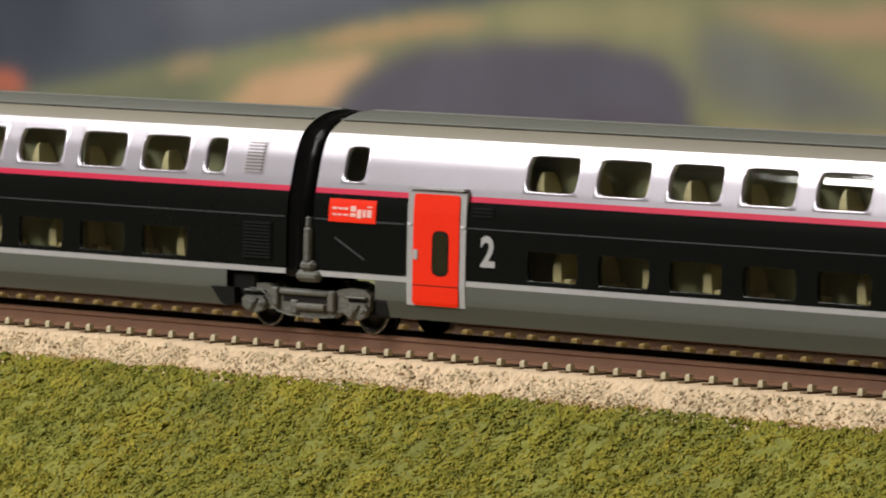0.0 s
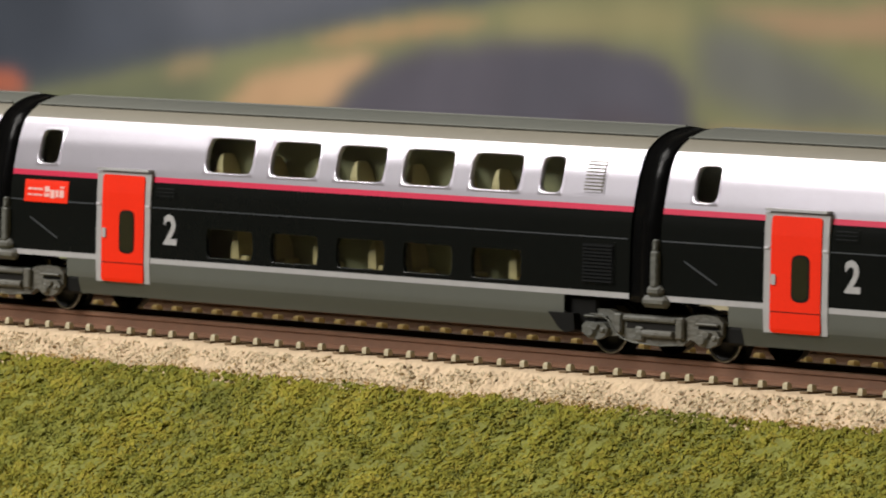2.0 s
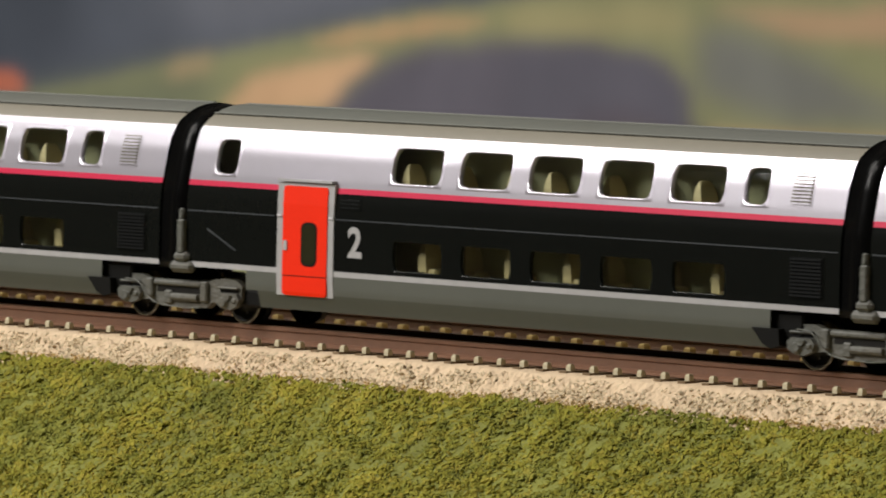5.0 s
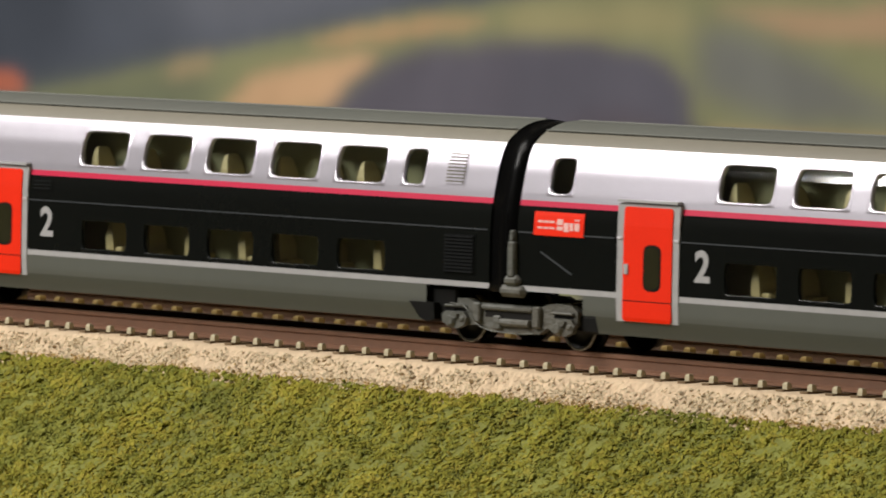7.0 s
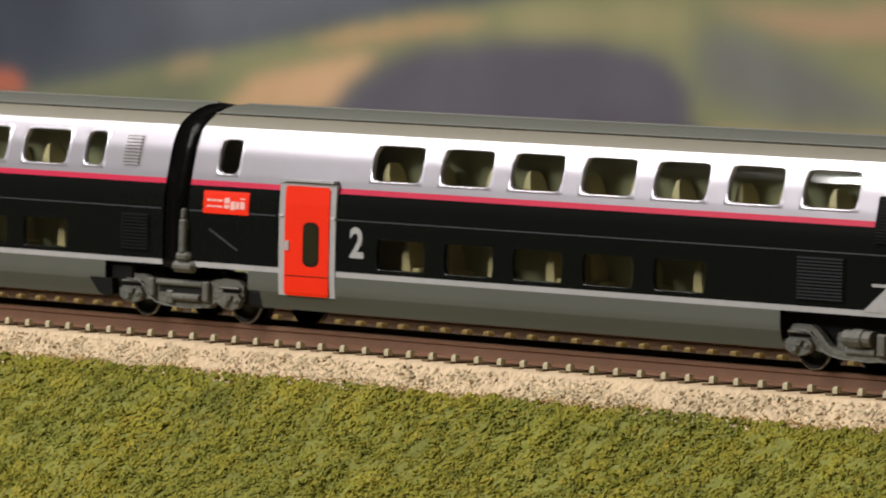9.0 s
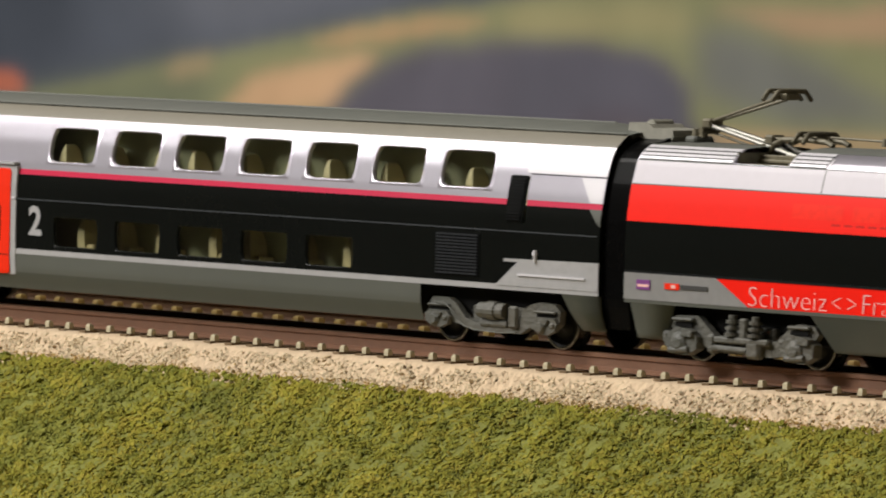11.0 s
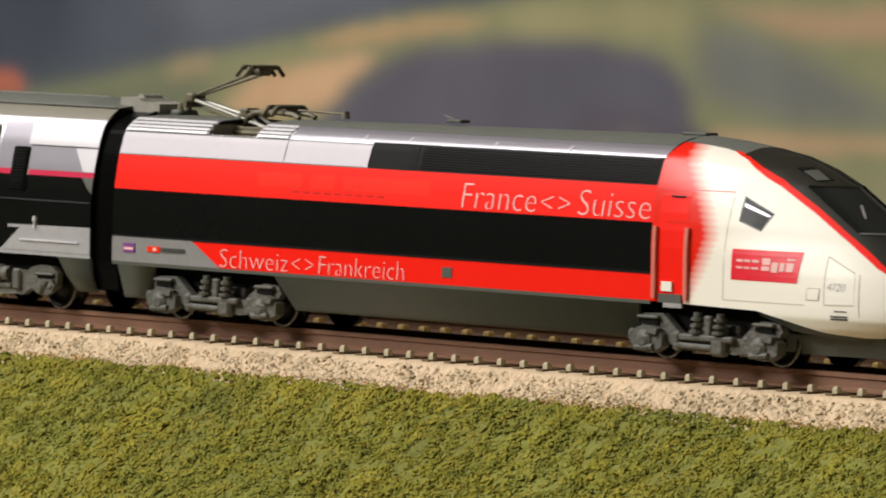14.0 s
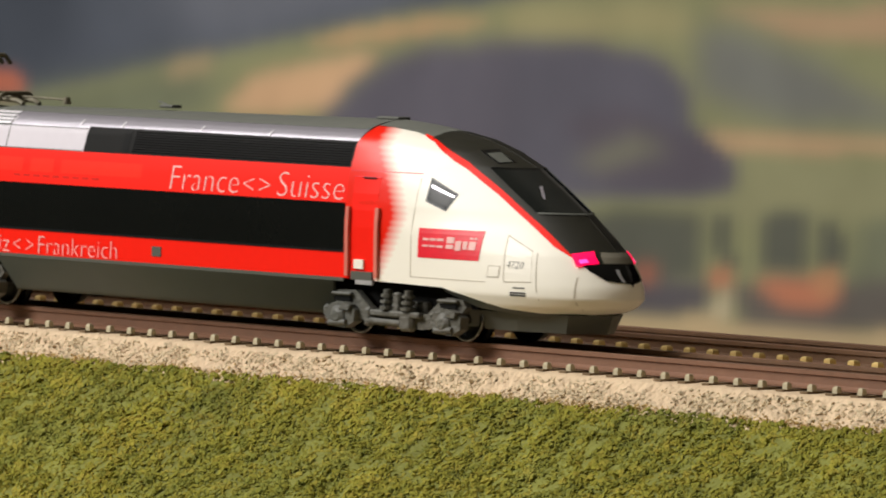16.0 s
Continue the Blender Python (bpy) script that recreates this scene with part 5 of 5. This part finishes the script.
def on_edge(rnd):
    x = rnd.uniform(-115, 130)
    while noise.noise(Vector((x / 9.0, 4.4, 1.0))) < rnd.uniform(-0.6, 0.3):
        x = rnd.uniform(-115, 130)
    y = -14.25 + 0.45 * noise.noise(Vector((x / 7, 0.3, 0))) + rnd.gauss(0.0, 0.35)
    return Vector((x, y, max(bed_height(y) + rubble(x, y), grass_height(y) + 0.2) + rnd.uniform(-0.04, 0.06)))


scatter("edge_crumbs", 2600, on_edge, (0.05, 0.15), CRUMB, "tan-brown crumbs along the grass edge", "soil")
scatter("ballast_grit", 13000, on_shoulder, (0.08, 0.26), STONE, "cream grit on the ballast shoulder", "ballast", 0.35)

# baseboard, room
def slab(name, x0, x1, y0, y1, z0, z1, mat, label, category, kind="structure"):
    s = Shape().box(x0, x1, y0, y1, z0, z1)
    me = bpy.data.meshes.new(name)
    me.from_pydata([(x * M, y * M, z * M) for x, y, z in s.v], [], s.f)
    me.materials.append(mat)
    return tagged(new(name, me), label, category, "", kind)


WALL = material("room_wall_paint", lin(206, 201, 192), 0.9, 0.0, 0.05, 8)
CARPET = material("dark_room_floor", lin(84, 78, 70), 0.9, 0.0, 0.15, 40)
slab("layout_ground", -900, 900, -140, 420, -60, -27.6, EARTH, "brown baseboard ground of the layout", "ground")
slab("layout_ground_behind", -900, 900, 59, 420, -27, -13.2, EARTH, "sandy ground behind the tracks", "ground")
slab("floor", -2600, 2600, -2600, 1400, -1000, -950, CARPET, "dark room floor", "floor")
slab("ceiling", -2600, 2600, -2600, 1400, 1500, 1550, WALL, "plain room ceiling", "ceiling")
slab("wall_north", -2600, 2600, 1400, 1450, -1000, 1550, WALL, "plain room wall", "wall")
slab("wall_south", -2600, 2600, -2650, -2600, -1000, 1550, WALL, "plain room wall", "wall")
slab("wall_west", -2650, -2600, -2650, 1450, -1000, 1550, WALL, "plain room wall", "wall")
slab("wall_east", 2600, 2650, -2650, 1450, -1000, 1550, WALL, "plain room wall", "wall")

# ---- backdrop: a printed landscape on the board behind the tracks ----
XS, ZS = np.linspace(-620.0, 160.0, 390), np.linspace(-30.0, 130.0, 160)
PX, PZ = np.meshgrid(XS, ZS)
PRINT = np.zeros((*PX.shape, 3))


def soften(a, r):
    """Blur along both ways; r in millimetres."""
    for axis, d in ((0, ZS[1] - ZS[0]), (1, (XS[1] - XS[0]))):
        reach = r if axis == 0 else r * 1.45
        n = max(1, int(3 * reach / d))
        k = np.exp(-0.5 * (np.arange(-n, n + 1) * d / reach) ** 2)
        k /= k.sum()
        p = np.pad(a, [(n, n) if i == axis else (0, 0) for i in range(2)], mode="edge")
        a = sum(w * np.take(p, range(i, i + a.shape[axis]), axis=axis) for i, w in enumerate(k))
    return a


def paint(color, blur, *corners):
    """Lay a soft-edged field of colour on the print."""
    inside = np.zeros(PX.shape, bool)
    for (x0, z0), (x1, z1) in zip(corners, corners[1:] + corners[:1]):
        cross = (z0 > PZ) != (z1 > PZ)
        inside ^= cross & (PX < (x1 - x0) * (PZ - z0) / (z1 - z0 + 1e-9) + x0)
    soft = soften(inside.astype(float), blur)[..., None]
    PRINT[:] = PRINT * (1 - soft) + np.array(lin(*color)[:3]) * soft


paint((70, 75, 85), 2.6, (-362.2, 61.2), (-79.1, 63.4), (-75.9, -31.5), (-358.9, -51.5))
paint((56, 61, 70), 4.2, (-362.2, 61.2), (-288.9, 61.8), (-299.0, 20.9), (-360.9, 17.1))
paint((94, 97, 106), 5.1, (-281.4, 43.9), (-208.0, 45.2), (-220.6, 36.4), (-267.1, 29.9))
paint((118, 120, 90), 1.2, (-360.7, 11.5), (-301.8, 19.9), (-269.7, 25.9), (-253.4, 28.5), (-238.8, 30.9), (-220.5, 34.2), (-195.0, 37.0), (-158.3, 42.8), (-78.5, 44.4), (-75.9, -31.5), (-358.9, -51.5))
paint((96, 101, 82), 2.2, (-360.7, 10.5), (-301.8, 19.9), (-268.3, 25.3), (-260.0, 22.1), (-268.0, 16.1), (-360.5, 4.9))
paint((140, 124, 98), 1.2, (-274.5, 25.1), (-264.9, 26.4), (-263.5, 24.3), (-275.1, 22.6))
paint((150, 88, 70), 1.0, (-333.9, 22.6), (-313.4, 22.7), (-310.5, 21.5), (-311.3, 18.7), (-333.8, 17.5))
paint((174, 143, 112), 1.2, (-261.2, 17.7), (-255.9, 22.3), (-250.6, 24.4), (-225.5, 28.3), (-222.9, 27.6), (-230.6, 23.1), (-234.4, 18.6))
paint((158, 132, 100), 1.0, (-240.1, 29.6), (-228.3, 32.0), (-212.7, 33.8), (-196.2, 33.3), (-220.4, 30.3), (-238.7, 28.6))
paint((138, 132, 98), 1.7, (-197.5, 35.2), (-158.1, 37.0), (-153.2, 33.0), (-194.9, 31.8))
paint((83, 81, 91), 1.4, (-238.3, 17.1), (-230.6, 23.1), (-222.9, 27.2), (-212.6, 29.5), (-194.8, 31.0), (-174.9, 30.5), (-161.5, 29.0), (-156.0, 25.4), (-154.9, 18.4), (-146.7, 15.3), (-145.1, 9.6), (-194.1, 7.2), (-246.0, 6.7))
paint((80, 79, 89), 1.4, (-194.1, 28.9), (-174.9, 29.7), (-161.5, 28.1), (-156.3, 24.6), (-155.4, 18.3), (-147.3, 15.3), (-145.6, 10.0), (-193.5, 8.0))
paint((79, 75, 84), 1.2, (-182.0, 19.5), (-169.7, 21.6), (-155.4, 18.3), (-147.3, 15.3), (-145.9, 10.4), (-174.3, 9.7))
paint((104, 104, 90), 1.5, (-180.5, 12.8), (-167.2, 17.5), (-159.9, 16.1), (-159.8, 15.3), (-175.6, 12.1))
paint((152, 128, 102), 1.2, (-149.7, 36.4), (-78.3, 38.9), (-78.1, 33.4), (-115.9, 33.1), (-134.3, 33.3))
paint((100, 102, 98), 1.9, (-154.5, 34.6), (-142.5, 33.2), (-128.4, 29.5), (-115.6, 24.2), (-77.8, 23.9), (-77.7, 21.9), (-133.9, 20.2), (-152.9, 23.8))
paint((156, 132, 104), 1.0, (-153.2, 18.7), (-140.9, 18.8), (-77.6, 19.0), (-77.5, 17.2), (-122.2, 16.3), (-147.9, 15.9))
paint((122, 122, 94), 1.4, (-144.3, 14.6), (-77.5, 16.0), (-77.2, 8.1), (-169.2, 5.3), (-144.1, 9.7))
paint((78, 80, 72), 1.2, (-177.8, 6.0), (-152.4, 7.1), (-151.4, -3.5), (-177.5, -4.8))
paint((78, 80, 72), 1.0, (-149.0, 6.5), (-145.0, 6.7), (-144.7, -1.1), (-148.7, -1.3))
paint((78, 80, 72), 1.0, (-139.9, 7.1), (-130.6, 7.5), (-129.5, -0.8), (-140.2, -1.3))
paint((78, 80, 72), 1.0, (-127.0, 7.1), (-122.8, 7.3), (-122.6, -0.5), (-127.2, -0.7))
paint((98, 102, 84), 1.2, (-120.2, 7.0), (-77.3, 9.7), (-76.8, -4.6), (-121.4, -6.9))
paint((76, 73, 78), 1.2, (-177.5, -3.1), (-149.4, -3.4), (-150.1, -8.6), (-177.3, -9.9))
paint((86, 82, 78), 1.2, (-144.9, -3.2), (-77.0, 0.2), (-76.7, -8.5), (-144.6, -10.6))
paint((142, 88, 72), 1.1, (-165.6, -1.3), (-161.7, -1.9), (-162.2, -4.1), (-165.5, -4.2))
paint((158, 102, 80), 1.0, (-149.5, -1.6), (-144.7, -1.9), (-145.3, -4.2), (-150.1, -4.1))
paint((162, 106, 82), 1.1, (-139.6, -2.1), (-130.2, -2.5), (-123.7, -1.0), (-122.9, -2.5), (-125.5, -5.9), (-133.0, -6.6), (-140.1, -4.0))
paint((156, 116, 86), 1.0, (-129.1, -1.2), (-122.8, -0.6), (-123.8, -3.8), (-128.4, -4.0))
paint((162, 152, 128), 1.0, (-148.6, -5.1), (-144.9, -3.2), (-145.1, -9.7), (-149.2, -9.6))
paint((160, 142, 112), 1.0, (-193.5, -10.3), (-151.8, -8.7), (-132.9, -9.4), (-76.7, -7.7), (-76.3, -20.4), (-193.0, -27.8))


def backdrop():
    m = bpy.data.materials.new("printed_backdrop_paper")
    m.use_nodes = True
    n, l = m.node_tree.nodes, m.node_tree.links
    b = n["Principled BSDF"]
    b.inputs["Roughness"].default_value = 0.85
    b.inputs["Specular IOR Level"].default_value = 0.1
    ink = n.new("ShaderNodeAttribute")
    ink.attribute_name = "ink"
    cloud, co = n.new("ShaderNodeTexNoise"), n.new("ShaderNodeTexCoord")
    cloud.inputs["Scale"].default_value = 55
    cloud.inputs["Detail"].default_value = 2
    l.new(co.outputs["Object"], cloud.inputs["Vector"])
    vary = n.new("ShaderNodeMapRange")
    vary.inputs["To Min"].default_value, vary.inputs["To Max"].default_value = 0.8, 1.2
    l.new(cloud.outputs["Fac"], vary.inputs["Value"])
    hsv = n.new("ShaderNodeHueSaturation")
    l.new(ink.outputs["Color"], hsv.inputs["Color"])
    l.new(vary.outputs["Result"], hsv.inputs["Value"])
    l.new(hsv.outputs["Color"], b.inputs["Base Color"])
    h, w = PX.shape
    front = [(x * M, 0.180, z * M) for z in ZS for x in XS]
    rim = [(-620.0, -30.0), (160.0, -30.0), (160.0, 130.0), (-620.0, 130.0)]
    f = [(j * w + i, j * w + i + 1, (j + 1) * w + i + 1, (j + 1) * w + i) for j in range(h - 1) for i in range(w - 1)]
    k = len(front)
    f += [(k + 3, k + 2, k + 1, k)]
    me = bpy.data.meshes.new("backdrop")
    me.from_pydata(front + [(x * M, 0.183, z * M) for x, z in rim], [], f)
    color = me.color_attributes.new("ink", "FLOAT_COLOR", "POINT")
    flat = np.ones((k + 4, 4))
    flat[:k, :3] = np.clip(PRINT.reshape(-1, 3) * INK, 0, 1)
    color.data.foreach_set("color", flat.ravel())
    me.materials.append(m)
    return tagged(new("backdrop", me), "printed backdrop of hazy hills, fields and village roofs", "backdrop", "", "structure")


INK = 1.14
backdrop()


# ---- sleepers ----
for name, y, label, near in (("near_track", 0.0, "brown railway track with dusty sleepers, on ballast", True), ("far_track", 33.0, "brown railway track behind the train, on ballast", False)):
    track = railway(name, y, label, near)
    first, last = (-16, 58) if near else (-30, 50)
    rest_v, rest_f = [], []
    for k in range(-200, 220):
        x = FIRST + PITCH * k + (0.0 if near else 1.3)
        if first <= k <= last:
            share("sleeper", SLEEPER if near else SLEEPER_FAR, track, x)
        else:
            q = len(rest_v)
            shape = SLEEPER_SHAPE if near else SLEEPER_FAR_SHAPE
            rest_v += [(a + x, b, c) for a, b, c in shape.v]
            rest_f += [tuple(i + q for i in f) for f in shape.f]
    tagged(part("far_sleepers", rest_v, rest_f, TIE, track, "dusty sleepers further along"), kind="stuff")


# ---- what moves ----
RUN = [(0.0, 0.00), (0.5, -14.51), (1.0, -29.12), (1.5, -43.31), (2.0, -57.20), (2.5, -70.47), (3.0, -84.16), (3.5, -97.93), (4.0, -112.26), (4.2, -117.84),
       (6.3, -177.66), (6.5, -183.35), (7.0, -197.98), (7.5, -212.54), (8.0, -227.08), (8.5, -241.58), (9.0, -256.89), (9.2, -263.20), (11.3, -326.14), (11.5, -332.32),
       (12.0, -348.02), (12.5, -363.78), (13.0, -378.87), (13.5, -394.08), (14.0, -408.34), (14.5, -422.03), (15.0, -435.10), (15.5, -448.25), (16.0, -461.09)]


def motions():
    for car in TRAIN:
        x = car.location.x
        walk(car, [(t, Matrix.Translation((x + s * M, 0, 0))) for t, s in RUN])
    times = [t for t, s in RUN]
    way = [s for t, s in RUN]
    for axle in WHEELS:
        at = axle.location.copy()
        rows = []
        for k in range(161):
            s = float(np.interp(k / 10, times, way))
            rows.append((k / 10, Matrix.Translation(at) @ Matrix.Rotation(s / 2.88, 4, "Y")))
        walk(axle, rows)


motions()
